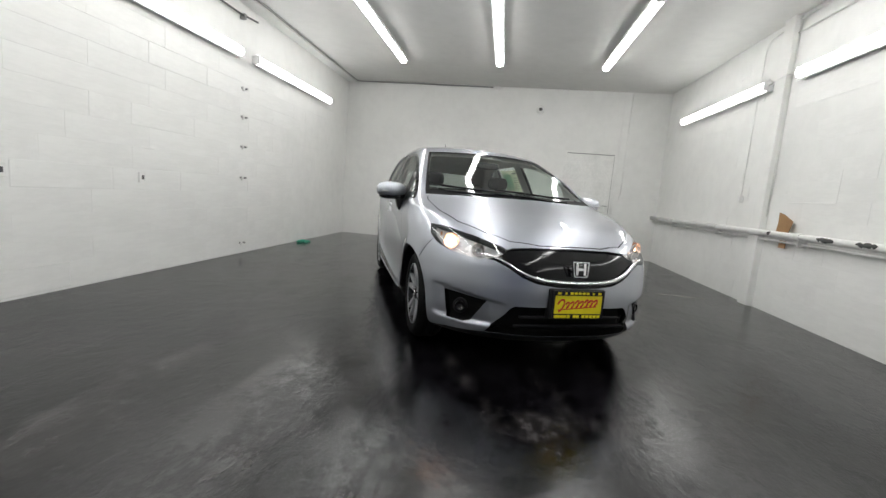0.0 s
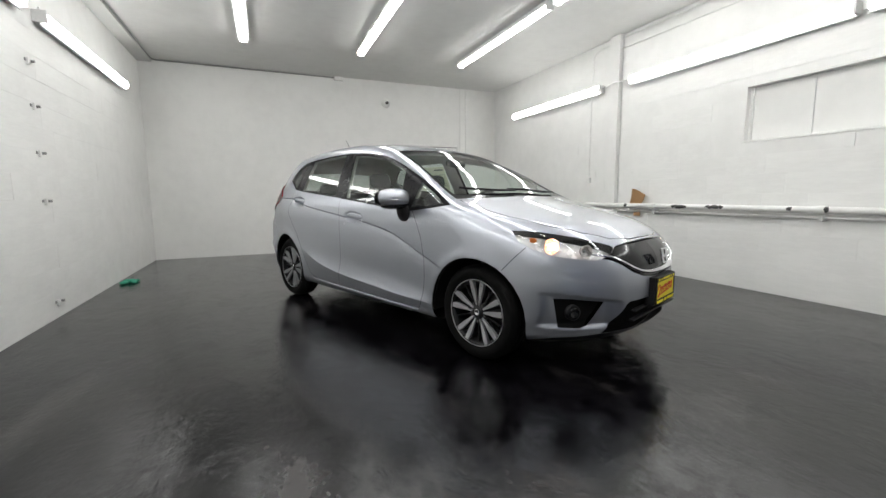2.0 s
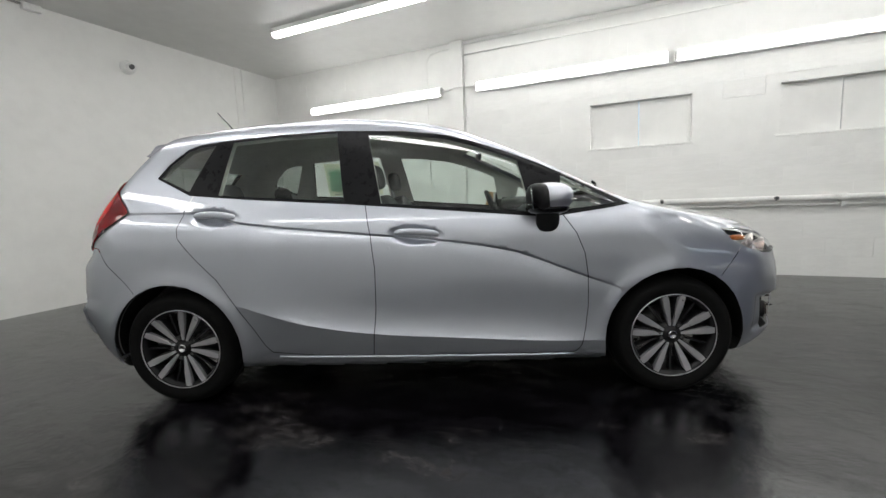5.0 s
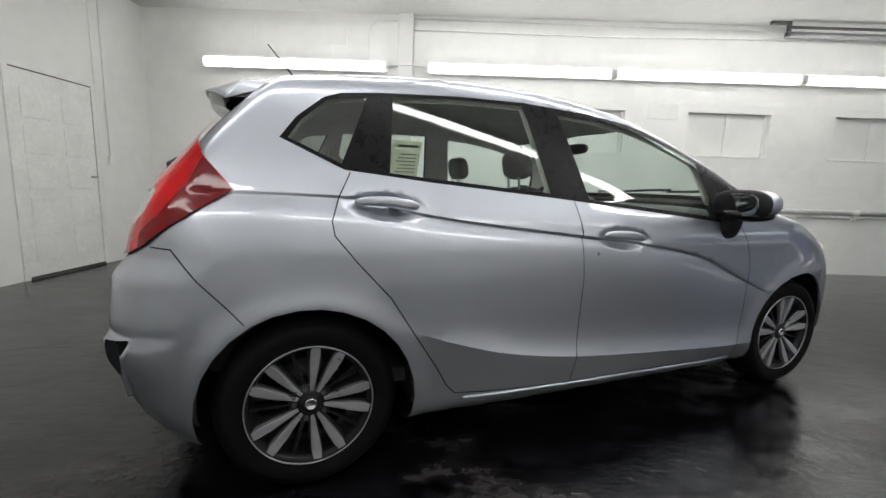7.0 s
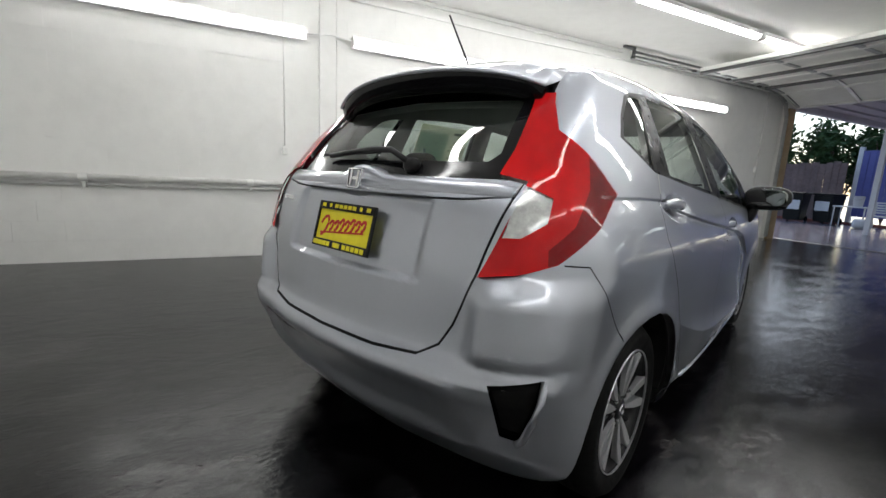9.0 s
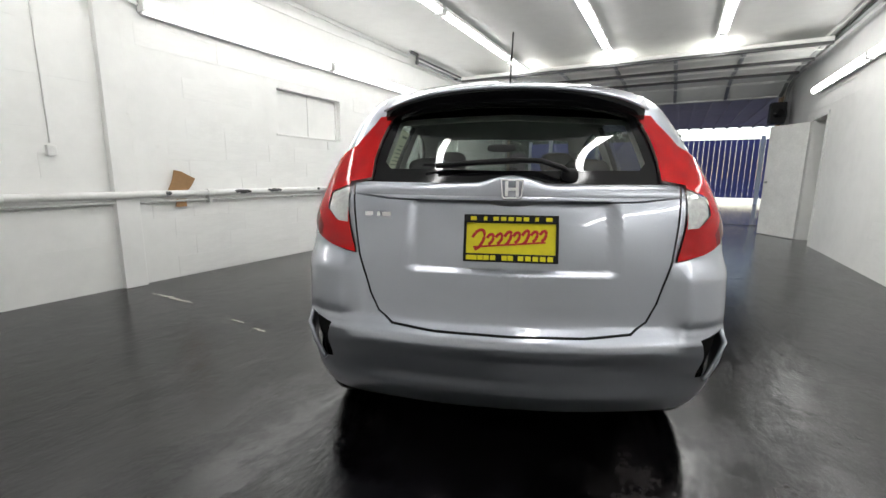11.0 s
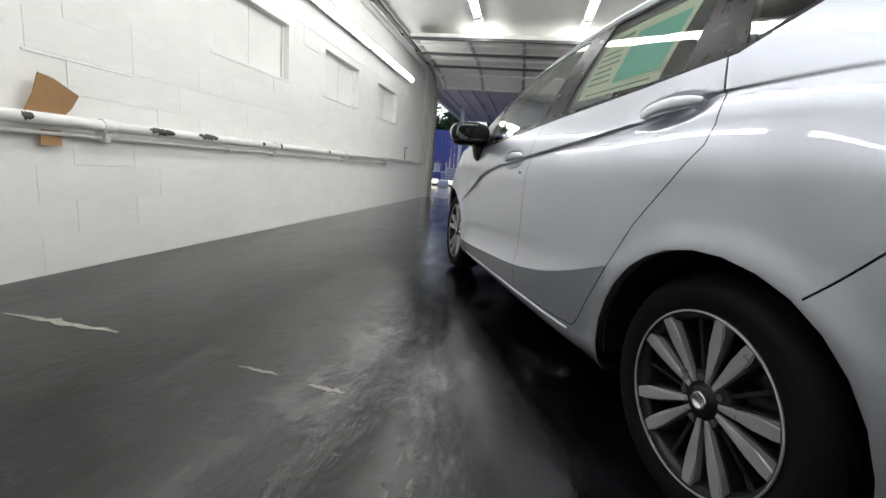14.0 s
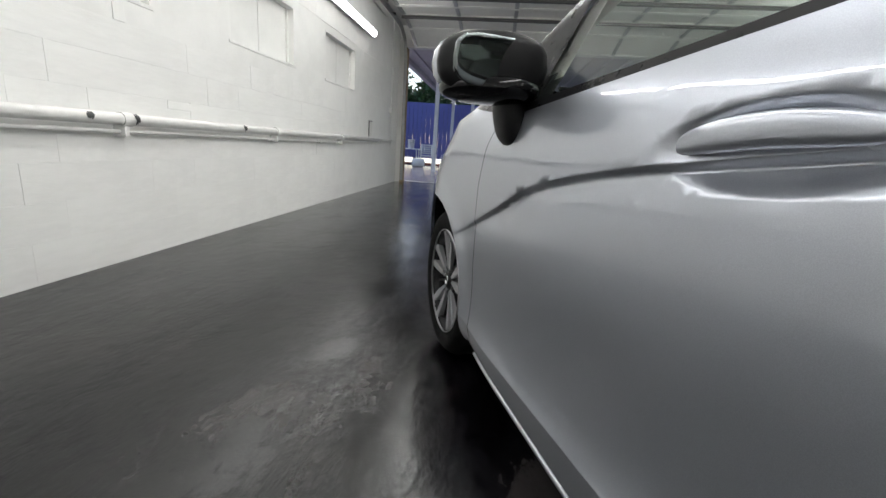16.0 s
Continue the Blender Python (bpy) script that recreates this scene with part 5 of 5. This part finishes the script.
badge(tailgate, by + 0.004, 1.030, 0.95, False)
grille_badge = badge(car, -2.085, 0.658, 1.25, True)
for k, (x, w) in enumerate(((0.505, 0.030), (0.468, 0.012), (0.438, 0.032))):
    y = float(tail_by_z(np.array(0.94)) - tail_by_x(np.array(x)))
    part("emblem_bar", slab(B(), (x - w / 2, y - 0.002, 0.928), (x + w / 2, y + 0.006, 0.945), 0.001), M["chrome"], tailgate)
bm = tube(B(), [(-0.20, 1.742, 1.085), (-0.17, 1.755, 1.105), (-0.10, 1.735, 1.128), (0.0, 1.73, 1.130), (0.16, 1.728, 1.118), (0.27, 1.722, 1.108)], 0.010, 8)
lump(bm, (-0.20, 1.735, 1.080), (0.03, 0.022, 0.024))
wiper = part("rear_wiper", bm, M["black"], tailgate, "black rear wiper arm", smooth=True)
part("wiper_blade", slab(B(), (-0.06, 1.712, 1.116), (0.28, 1.722, 1.126), 0.002, pose(0, 0, 0, 0, 2, 0)), M["black"], wiper)


def dealer_plate(m, parent):
    """Yellow dealer plate in a black frame: unread lettering as bars and one red flourish. Faces +y."""
    pl = new("licence_plate")
    pl.parent = parent
    pl.matrix_basis = m
    tagged(pl, "yellow dealer plate with red lettering in a black frame")
    part("plate", slab(B(), (-0.15, -0.004, -0.072), (0.15, 0.0, 0.072), 0.001), M["yellow"], pl)
    bm = slab(B(), (-0.157, -0.005, 0.052), (0.157, 0.006, 0.080), 0.003)
    slab(bm, (-0.157, -0.005, -0.080), (0.157, 0.006, -0.052), 0.003)
    slab(bm, (-0.157, -0.005, -0.053), (-0.148, 0.006, 0.053), 0.002)
    slab(bm, (0.148, -0.005, -0.053), (0.157, 0.006, 0.053), 0.002)
    part("plate_frame", bm, M["black"], pl)
    for x, w in ((-0.125, 0.02), (-0.085, 0.012), (-0.05, 0.018), (-0.025, 0.018), (0.0, 0.018), (0.025, 0.018), (0.05, 0.018), (0.085, 0.012), (0.125, 0.02)):
        part("letter_bar", slab(B(), (x - w / 2, 0.006, 0.059), (x + w / 2, 0.0075, 0.072)), M["yellow"], pl)
    for x in (-0.13, -0.106, -0.082, -0.058, -0.034, 0.0, 0.02, 0.058, 0.08, 0.10, 0.12, 0.138):
        part("letter_bar", slab(B(), (x - 0.009, 0.006, -0.074), (x + 0.009, 0.0075, -0.058)), M["yellow"], pl)
    # red script reduced to slanted loops over an underline
    for k in range(8):
        bm = B()
        x = 0.110 - 0.029 * k - (0.012 if k else 0)
        rx, rz = (0.020, 0.034) if k == 0 else (0.0105, 0.017 + 0.005 * (k in (3, 5)))
        loop = [(x + rx * math.cos(a) - 0.35 * rz * math.sin(a), 0.002, 0.004 + 0.0024 * (k - 4) + rz * math.sin(a)) for a in np.linspace(0.2, 4.6, 14)]
        tube(bm, loop, 0.0056, 6)
        for v in bm.verts:
            v.co.y = 0.001 + (v.co.y - 0.002) * 0.3
        part("script_stroke", bm, M["red_ink"], pl)
    bm = slab(B(), (-0.115, 0.0005, -0.003), (0.125, 0.0018, 0.003), 0.0005, pose(0, 0, -0.020, 0, 5, 0))
    part("script_stroke", bm, M["red_ink"], pl)
    return pl


dealer_plate(pose(0, 1.852, 0.868, 14, 0, 0), car)
dealer_plate(pose(0, -2.105, 0.462, 0, 0, 180), car)
part("plate_holder", slab(B(), (-0.17, -2.10, 0.375), (0.17, -2.045, 0.545), 0.01), M["black"], front_bumper)

# lamps inside the headlamp, fog lamps
for s, hl in zip((1, -1), heads):
    for x, y, z, r in ((0.645, -1.690, 0.742, 0.046), (0.520, -1.835, 0.712, 0.038)):
        m = pose(s * x, y, z, 90, 0, s * 28)
        part("reflector_bowl", lathe(B(), [(r, 0.022), (r * 0.85, 0.0), (r * 0.45, -0.018), (0.012, -0.022)], 24, m), M["reflector"], hl, smooth=True)
        bm = B()
        bmesh.ops.create_uvsphere(bm, u_segments=12, v_segments=8, radius=0.010, matrix=m)
        if x > 0.6:
            part("bulb", bm, M["bulb"], hl, "warm lit headlamp bulb", smooth=True)
        else:
            part("bulb", bm, M["frost"], hl, smooth=True)
    part("marker", lump(B(), (s * 0.694, -1.612, 0.772), (0.006, 0.034, 0.014), pose(0, 0, 0, 0, 0, s * 18)), M["amber"], hl, "amber side marker", smooth=True)
    fog = part("fog_lamp", lathe(B(), [(0.030, -0.02), (0.030, 0.008), (0.026, 0.010), (0.024, 0.004), (0.0, 0.008)], 24, pose(s * 0.60, -1.826, 0.372, 90, 0, s * 30)), M["gloss"], front_bumper, "round fog lamp", smooth=True)
    part("fog_ring", lathe(B(), [(0.044, -0.02), (0.044, 0.004), (0.031, 0.007), (0.031, -0.02)], 24, pose(s * 0.60, -1.822, 0.372, 90, 0, s * 30)), M["black"], front_bumper, smooth=True)
for z in (0.32, 0.37):
    part("grille_slat", slab(B(), (-0.36 + (z - 0.3) * 0.6, -2.055, z - 0.005), (0.36 - (z - 0.3) * 0.6, -2.03, z + 0.005), 0.002), M["black"], front_bumper)

# antenna, screen wipers
bm = rod(B(), (0, 1.215, 1.455), (0, 1.225, 1.482), 0.022, 0.014, 14)
rod(bm, (0, 1.222, 1.478), (0, 1.375, 1.66), 0.0045, 0.003, 8)
part("antenna", bm, M["black"], car, "short black roof antenna", smooth=True)


def on_top(x, y, up):
    return (x, y, float(top_by_y(np.array(y - 0.12 * x * x)) - crown_by_y(np.array(y)) * x * x) + up)


for pts in (((0.50, -1.02), (0.30, -1.06), (0.05, -1.045), (-0.15, -1.03)), ((-0.10, -1.06), (-0.30, -1.03), (-0.50, -0.965), (-0.57, -0.93))):
    part("windscreen_wiper", tube(B(), [on_top(x, y, 0.018) for x, y in pts], 0.008, 8), M["black"], car, "black wiper at rest on the screen", smooth=True)

# cabin
def seat(x, y, rear=False):
    w = 0.25 if not rear else 0.60
    st = new("rear_bench" if rear else "front_seat")
    st.parent = car
    st.matrix_basis = pose(x, y, 0)
    tagged(st, "dark fabric rear bench" if rear else "dark fabric front seat")
    part("cushion", lump(B(), (0, 0, 0.56), (w, 0.26, 0.09), power=3.6), M["fabric"], st, smooth=True)
    part("backrest", lump(B(), (0, 0.31, 0.80), (w * 0.90, 0.07, 0.27), pose(0, 0, 0, -16), power=3.4), M["fabric"], st, smooth=True)
    for hx in ((-0.38, 0.38) if rear else (0,)):
        part("headrest", lump(B(), (hx, 0.41, 1.165 if not rear else 1.09), (0.11, 0.04, 0.07), pose(0, 0, 0, -10), power=3), M["fabric"], st, smooth=True)
        bm = rod(rod(B(), (hx - 0.05, 0.42, 1.05), (hx - 0.05, 0.435, 1.18), 0.006, n=8), (hx + 0.05, 0.42, 1.05), (hx + 0.05, 0.435, 1.18), 0.006, n=8)
        part("headrest_post", bm, M["steel"], st)


seat(-0.36, -0.15)
seat(0.36, -0.15)
seat(0, 0.72, True)
bm = lump(B(), (0, -0.86, 0.86), (0.66, 0.24, 0.12), power=3.4)
dashboard = part("dashboard", bm, M["dash"], car, "dark moulded dashboard", smooth=True)
part("instrument_hood", lump(B(), (0.36, -0.66, 0.97), (0.17, 0.12, 0.05), power=3), M["dash"], dashboard, smooth=True)
part("cabin_floor", slab(B(), (-0.70, -1.0, 0.30), (0.70, 1.5, 0.36), 0.01), M["fabric"], car)
part("load_floor", slab(B(), (-0.55, 1.15, 0.36), (0.55, 1.60, 0.62), 0.02), M["fabric"], car)
bm = B()
ms = pose(0.36, -0.50, 0.90, 66)
for k in range(28):
    a0, a1 = k * math.tau / 28, (k + 1) * math.tau / 28
    rod(bm, ms @ Vector((0.18 * math.cos(a0), 0.18 * math.sin(a0), 0)), ms @ Vector((0.18 * math.cos(a1), 0.18 * math.sin(a1), 0)), 0.014, n=8)
for a in (0.1, math.pi - 0.1, -math.pi / 2):
    rod(bm, ms @ Vector((0, 0, 0)), ms @ Vector((0.17 * math.cos(a), 0.17 * math.sin(a), 0)), 0.014, n=8)
lump(bm, ms @ Vector((0, 0, 0)), (0.06, 0.035, 0.055))
part("steering_wheel", bm, M["dash"], dashboard, "black steering wheel", smooth=True)
part("rear_view_mirror", lump(B(), (0, -0.36, 1.30), (0.12, 0.018, 0.032), power=3), M["black"], car, smooth=True)


def sticker(s, y0, y1, z0, z1, lines):
    """A printed sheet inside a side window."""
    def at(y, z, d):
        return (s * (float(side_by_z(np.array(z)) * side_by_y(np.array(y))) - d), y, z)
    bm = B()
    vs = [[bm.verts.new(at(y, z, 0.014)) for z in np.linspace(z0, z1, 6)] for y in np.linspace(y0, y1, 6)]
    for a, b in zip(vs, vs[1:]):
        for k in range(5):
            bm.faces.new((a[k], a[k + 1], b[k + 1], b[k]))
    sh = part("window_sticker", bm, M["sticker"], car, "printed cream price sheet inside the side window")
    for fy0, fy1, fz0, fz1, mat in lines:
        for d in ((0.0125,) if mat == "sticker_teal" else (0.0125, 0.0155)):
            ya, yb, za, zb = y0 + fy0 * (y1 - y0), y0 + fy1 * (y1 - y0), z0 + fz0 * (z1 - z0), z0 + fz1 * (z1 - z0)
            bm = B()
            vs = [[bm.verts.new(at(y, z, d)) for z in np.linspace(za, zb, 3)] for y in np.linspace(ya, yb, 3)]
            for a, b in zip(vs, vs[1:]):
                for k in range(2):
                    bm.faces.new((a[k], a[k + 1], b[k + 1], b[k]))
            part("print_block", bm, M[mat], sh)


sticker(1, 0.42, 0.88, 1.085, 1.345, [(0.05, 0.35, 0.84, 0.90, "sticker_ink"), (0.42, 0.95, 0.15, 0.85, "sticker_teal"), (0.1, 0.9, 0.05, 0.07, "sticker_ink")] + [(0.05, 0.36 - 0.03 * (k % 3), 0.20 + 0.09 * k, 0.225 + 0.09 * k, "sticker_ink") for k in range(6)])

# ---- the yard beyond the open door ----
M2 = dict(
    # the bluish daylight's purple cast and brightness are mixed into the yard colour
    yard=simple("wet_yard_purple_daylight", (0.24, 0.215, 0.26), 0.16, scale=5, wear=0.35, bump=0.2),
    blue=simple("blue_fence_slats", (0.13, 0.14, 0.42), 0.6, scale=9),
    leaf=simple("shrub_leaves", (0.05, 0.10, 0.035), 0.6, scale=20, wear=0.4),
    bark=simple("brown_boards", (0.20, 0.14, 0.13), 0.85, scale=10, wear=0.3),
    soffit=simple("beige_soffit_boards", (0.60, 0.57, 0.56), 0.7, scale=6),
    white=simple("white_outdoor_paint", (0.74, 0.74, 0.76), 0.5),
    brick=simple("red_brick_strip", (0.26, 0.08, 0.06), 0.8, scale=12, wear=0.3),
)
bm = B()
slab(bm, (-300, -300, -0.3), (300, YF - 0.25, -0.012))
slab(bm, (-300, YF - 0.25, -0.3), (XL - THICK, 300, -0.012))
slab(bm, (XR + THICK, YF - 0.25, -0.3), (300, 300, -0.012))
tagged(part("ground", bm, M2["yard"]), "wet concrete yard outside the garage, purple cast of daylight in its colour", "ground", kind="structure")
bm = slab(B(), (OX0, YF - 0.40, -0.02), (OX1, YF - 0.26, 0.004), 0.004)
tagged(part("threshold_strip", bm, M["dark_steel"]), "dark drain strip across the garage threshold", "threshold", kind="structure")

# covered way roof with ribbed underside
roof = thing("canopy_roof", pose(0, 0, 0), "beige ribbed canopy roof over the yard", "canopy")
part("deck", slab(B(), (-9, -18.2, 3.12), (3.75, YF - 0.24, 3.2), 0.01), M2["soffit"], roof)
for k in range(28):
    x = 3.4 - k * 0.44
    part("rib", slab(B(), (x - 0.05, -18.1, 3.07), (x + 0.05, YF - 0.26, 3.125), 0.008), M2["soffit"], roof)
part("edge_beam", slab(B(), (3.70, -18.25, 2.98), (3.86, YF - 0.24, 3.22), 0.01), M2["soffit"], roof)
for y in (-18.1, -13.4):
    part("post", slab(B(), (3.10, y - 0.06, -0.01), (3.22, y + 0.06, 3.08), 0.006), M2["white"], roof, "white canopy post")

# blue slatted fence
fence = thing("blue_fence", pose(0, -19.2, -0.01), "tall blue slatted yard fence", "fence")
for k in range(62):
    x = 5.6 - k * 0.20
    part("slat", slab(B(), (x - 0.095, -0.02, 0.25), (x + 0.095, 0.02, 2.72), 0.006), M2["blue"], fence)
for x in (5.75, 2.4, -0.9, -4.2):
    part("post", slab(B(), (x - 0.07, -0.09, 0), (x + 0.07, 0.05, 2.85), 0.006), M2["white"], fence, "white fence post")
part("rail", slab(B(), (-6.6, -0.06, 0.5), (5.7, -0.02, 0.6)), M2["blue"], fence)
bw = thing("board_fence", pose(0, -18.6, -0.01), "weathered brown board fence beside the yard", "fence")
rb = random.Random(9)
for k in range(26):
    x = 5.95 + k * 0.22
    part("board", slab(B(), (x - 0.105, -0.02 + rb.uniform(-0.02, 0.02), 0.0), (x + 0.105, 0.02, 2.25 + rb.uniform(-0.06, 0.06)), 0.004), M2["bark"], bw)
kerb = thing("brick_edging", pose(0, -17.9, -0.012), "low red brick edging along the fence", "edging")
for k in range(52):
    x = 10.5 - k * 0.23
    part("brick", slab(B(), (x - 0.105, -0.1, 0), (x + 0.105, 0.1, 0.07 + rb.uniform(0, 0.012)), 0.006), M2["brick"], kerb)


# shrubs above the fences: limbs and many single leaves
def shrub(x, y, seed, label):
    rs = random.Random(seed)
    t = thing("shrub", pose(x, y, -0.01), label, "shrub", "shrubs behind the fence")
    bm = B()
    tips = []
    for k in range(9):
        a = rs.uniform(0, math.tau)
        mid = Vector((0.5 * math.cos(a), 0.4 * math.sin(a), rs.uniform(1.6, 2.2)))
        end = Vector((1.2 * math.cos(a) * rs.uniform(0.5, 1), 0.7 * math.sin(a), rs.uniform(2.7, 3.9)))
        tube(bm, [(0, 0, 0), mid, end], 0.025, 6)
        tips += [mid.lerp(end, f) for f in (0.0, 0.3, 0.5, 0.7, 0.85, 1.0)]
    part("stem", bm, M2["bark"], t)
    bm = B()
    for tip in tips:
        for k in range(44):
            c = tip + Vector((rs.gauss(0, 0.24), rs.gauss(0, 0.2), rs.gauss(0, 0.2)))
            m = Matrix.Translation(c) @ pose(0, 0, 0, rs.uniform(-60, 60), rs.uniform(-60, 60), rs.uniform(0, 360))
            L = rs.uniform(0.09, 0.18)
            q = [bm.verts.new(m @ Vector(p)) for p in ((0, -L, 0), (L * 0.45, 0, 0.012), (0, L, 0), (-L * 0.45, 0, 0.012))]
            bm.faces.new((q[0], q[1], q[2]))
            bm.faces.new((q[0], q[2], q[3]))
    part("foliage", bm, M2["leaf"], t)


for k, x in enumerate((8.6, 6.9, 5.2, 3.6, 2.0, 0.3)):
    shrub(x, -20.4 - 0.3 * (k % 2), 20 + k, "leafy green shrub showing above the fence")


def bin_cart(x, y, rz):
    b = thing("wheeled_bin", pose(x, y, -0.012, 0, 0, rz), "black wheeled waste bin with a pale label", "bin", "waste bins")
    bm = B()
    lo = [bm.verts.new((px, py, 0.06)) for px, py in ((-0.25, -0.28), (0.25, -0.28), (0.25, 0.28), (-0.25, 0.28))]
    hi = [bm.verts.new((px, py, 1.0)) for px, py in ((-0.31, -0.36), (0.31, -0.36), (0.31, 0.36), (-0.31, 0.36))]
    bm.faces.new(lo[::-1])
    bm.faces.new(hi)
    for k in range(4):
        bm.faces.new((lo[k], lo[(k + 1) % 4], hi[(k + 1) % 4], hi[k]))
    bmesh.ops.bevel(bm, geom=list(bm.edges), offset=0.025, segments=2, affect="EDGES")
    part("body", bm, M["black"], b)
    part("lid", slab(B(), (-0.33, -0.39, 1.0), (0.33, 0.38, 1.07), 0.025), M["black"], b)
    part("label_panel", slab(B(), (-0.22, 0.328, 0.45), (0.22, 0.342, 0.80), 0.003, pose(0, 0, 0)), M2["white"], b, "pale label panel")
    for s in (-1, 1):
        part("wheel", rod(B(), (s * 0.24, -0.30, 0.10), (s * 0.29, -0.30, 0.10), 0.10, n=20), M["tyre"], b)


bin_cart(6.35, -16.6, 6)
bin_cart(5.55, -17.0, -8)
tb = thing("side_table", pose(4.75, -16.7, -0.012), "small white patio table", "table")
part("tabletop", slab(B(), (-0.45, -0.3, 0.64), (0.45, 0.3, 0.68), 0.01), M2["white"], tb)
for sx in (-1, 1):
    for sy in (-1, 1):
        part("leg", rod(B(), (sx * 0.40, sy * 0.25, 0), (sx * 0.40, sy * 0.25, 0.64), 0.022), M2["white"], tb)
bk = thing("bucket", pose(4.62, -16.65, 0.668), "white plastic bucket standing on the patio table", "bucket")
part("pail", lathe(B(), [(0.0, 0.0), (0.12, 0.0), (0.15, 0.34), (0.158, 0.34), (0.155, 0.355), (0.14, 0.352), (0.11, 0.02), (0.0, 0.02)], 24), M2["white"], bk, smooth=True)
part("bail", tube(B(), [(-0.155, 0, 0.33), (-0.12, 0.10, 0.26), (0, 0.16, 0.22), (0.12, 0.10, 0.26), (0.155, 0, 0.33)], 0.005, 6), M["steel"], bk)
ch = thing("garden_chair", pose(3.95, -16.6, -0.012, 0, 0, 12), "white plastic garden chair on the wet yard", "chair")
part("seat", slab(B(), (-0.25, -0.24, 0.40), (0.25, 0.24, 0.44), 0.012), M2["white"], ch)
part("back_frame", slab(slab(B(), (-0.25, -0.26, 0.44), (-0.19, -0.22, 0.88), 0.01), (0.19, -0.26, 0.44), (0.25, -0.22, 0.88), 0.01), M2["white"], ch)
for k in range(5):
    part("back_slat", slab(B(), (-0.19, -0.25, 0.50 + 0.08 * k), (0.19, -0.23, 0.55 + 0.08 * k), 0.006), M2["white"], ch)
for sx in (-1, 1):
    part("armrest", slab(B(), (sx * 0.27 - 0.03, -0.24, 0.62), (sx * 0.27 + 0.03, 0.22, 0.65), 0.01), M2["white"], ch)
    for sy in (-1, 1):
        part("leg", slab(B(), (sx * 0.24 - 0.02, sy * 0.21 - 0.02, 0), (sx * 0.24 + 0.02, sy * 0.21 + 0.02, 0.62 if sy > 0 else 0.42), 0.006), M2["white"], ch)
cn = thing("canister", pose(4.15, -15.9, 0.148, 0, 90, 25), "white canister lying on the wet yard", "canister")
part("tank", lathe(B(), [(0.0, -0.24), (0.10, -0.235), (0.15, -0.2), (0.16, -0.15), (0.16, 0.15), (0.15, 0.2), (0.10, 0.235), (0.0, 0.24)], 28), M2["white"], cn, smooth=True)
part("valve", rod(B(), (0, 0, 0.235), (0, 0, 0.30), 0.03, n=12), M["steel"], cn)

# ---- painted blocks, the pieces of the two long walls ----
def block_mesh(name, material, b):
    """A painted block face, 1 by 1, with softened edges; it looks along +x."""
    bm = B()
    back = [bm.verts.new((-0.5, y, z)) for y, z in ((-0.5, -0.5), (0.5, -0.5), (0.5, 0.5), (-0.5, 0.5))]
    front = [bm.verts.new((0.5, y, z)) for y, z in ((-0.5 + b, -0.5 + 2 * b), (0.5 - b, -0.5 + 2 * b), (0.5 - b, 0.5 - 2 * b), (-0.5 + b, 0.5 - 2 * b))]
    bm.faces.new(front)
    for k in range(4):
        bm.faces.new((back[k], back[(k + 1) % 4], front[(k + 1) % 4], front[k]))
    me = bpy.data.meshes.new(name)
    bm.to_mesh(me)
    bm.free()
    me.materials.append(material)
    return me


def lay_blocks(wall, face, sign, seed, near, holes):
    """Courses of 400 x 200 mm blocks on the inner face of a wall: single parts where near, the rest joined."""
    rb = random.Random(seed)
    soft, flat = block_mesh("block", M["wall"], 0.010), block_mesh("block", M["wall"], 0.0005)
    me = flat
    joined = []
    course, count = 0, 0
    z = 0.02
    while z < 3.0:
        y = YF + (0.2 if course % 2 else 0.0)
        while y < YB:
            # paint fills most joints; runs of blocks read as one
            run = 0.4 * rb.choice((1, 2, 2, 3))
            y1, z1 = min(y + run, YB), z + 0.2
            g = rb.choice((0.0, 0.0, 0.0, 0.0, 0.002))
            gz = rb.choice((0.0, 0.0, 0.0, 0.002, 0.0035)) if z < 2.4 else 0.0
            if y1 - y > 0.08 and not any(y < h1 and y1 > h0 and z < k1 and z1 > k0 for h0, h1, k0, k1 in holes):
                depth = 0.003 + rb.uniform(-0.0003, 0.0003)
                at = ((face - sign * depth / 2, (y + y1) / 2, (z + z1) / 2), (depth, y1 - y - g, 0.2 - gz))
                if near(y1) and z < 2.4 and count < 290:
                    count += 1
                    ob = new("block", soft if rb.random() < 0.08 else flat)
                    ob.parent = wall
                    ob.matrix_basis = Matrix.LocRotScale(at[0], Euler((0, 0, 0 if sign < 0 else math.pi)), at[1])
                else:
                    joined.append(at)
            y = y1
        z += 0.2
        course += 1
    pv, pf = [], []
    base = np.array([v.co[:] for v in me.vertices])
    faces = [list(p.vertices) for p in me.polygons]
    for c, s in joined:
        q = base * (1 if sign < 0 else -1) * np.array([1, 1, 1 if sign < 0 else -1])
        n = len(pv)
        pv += (q * np.array(s) + np.array(c)).tolist()
        pf += [[i + n for i in f] for f in faces]
    far = bpy.data.meshes.new("far_blocks")
    far.from_pydata(pv, [], pf)
    far.materials.append(M["wall"])
    ob = new("far_blocks", far)
    ob.parent = wall
    tagged(ob, kind="stuff")


right_holes = [(b - 0.02, a + 0.02, WZ0 - 0.03, WZ1 + 0.01) for a, b in WINDOWS] + [(0.93, 1.14, 0, 4)]
lay_blocks(wall_right, XR, 1, 3, lambda y: -4.2 < y < 1.2, right_holes)
lay_blocks(wall_left, XL, -1, 5, lambda y: -2.6 < y < 2.6, [(DOOR1 - 0.07, DOOR0 + 0.07, 0, DOORZ + 0.07)])
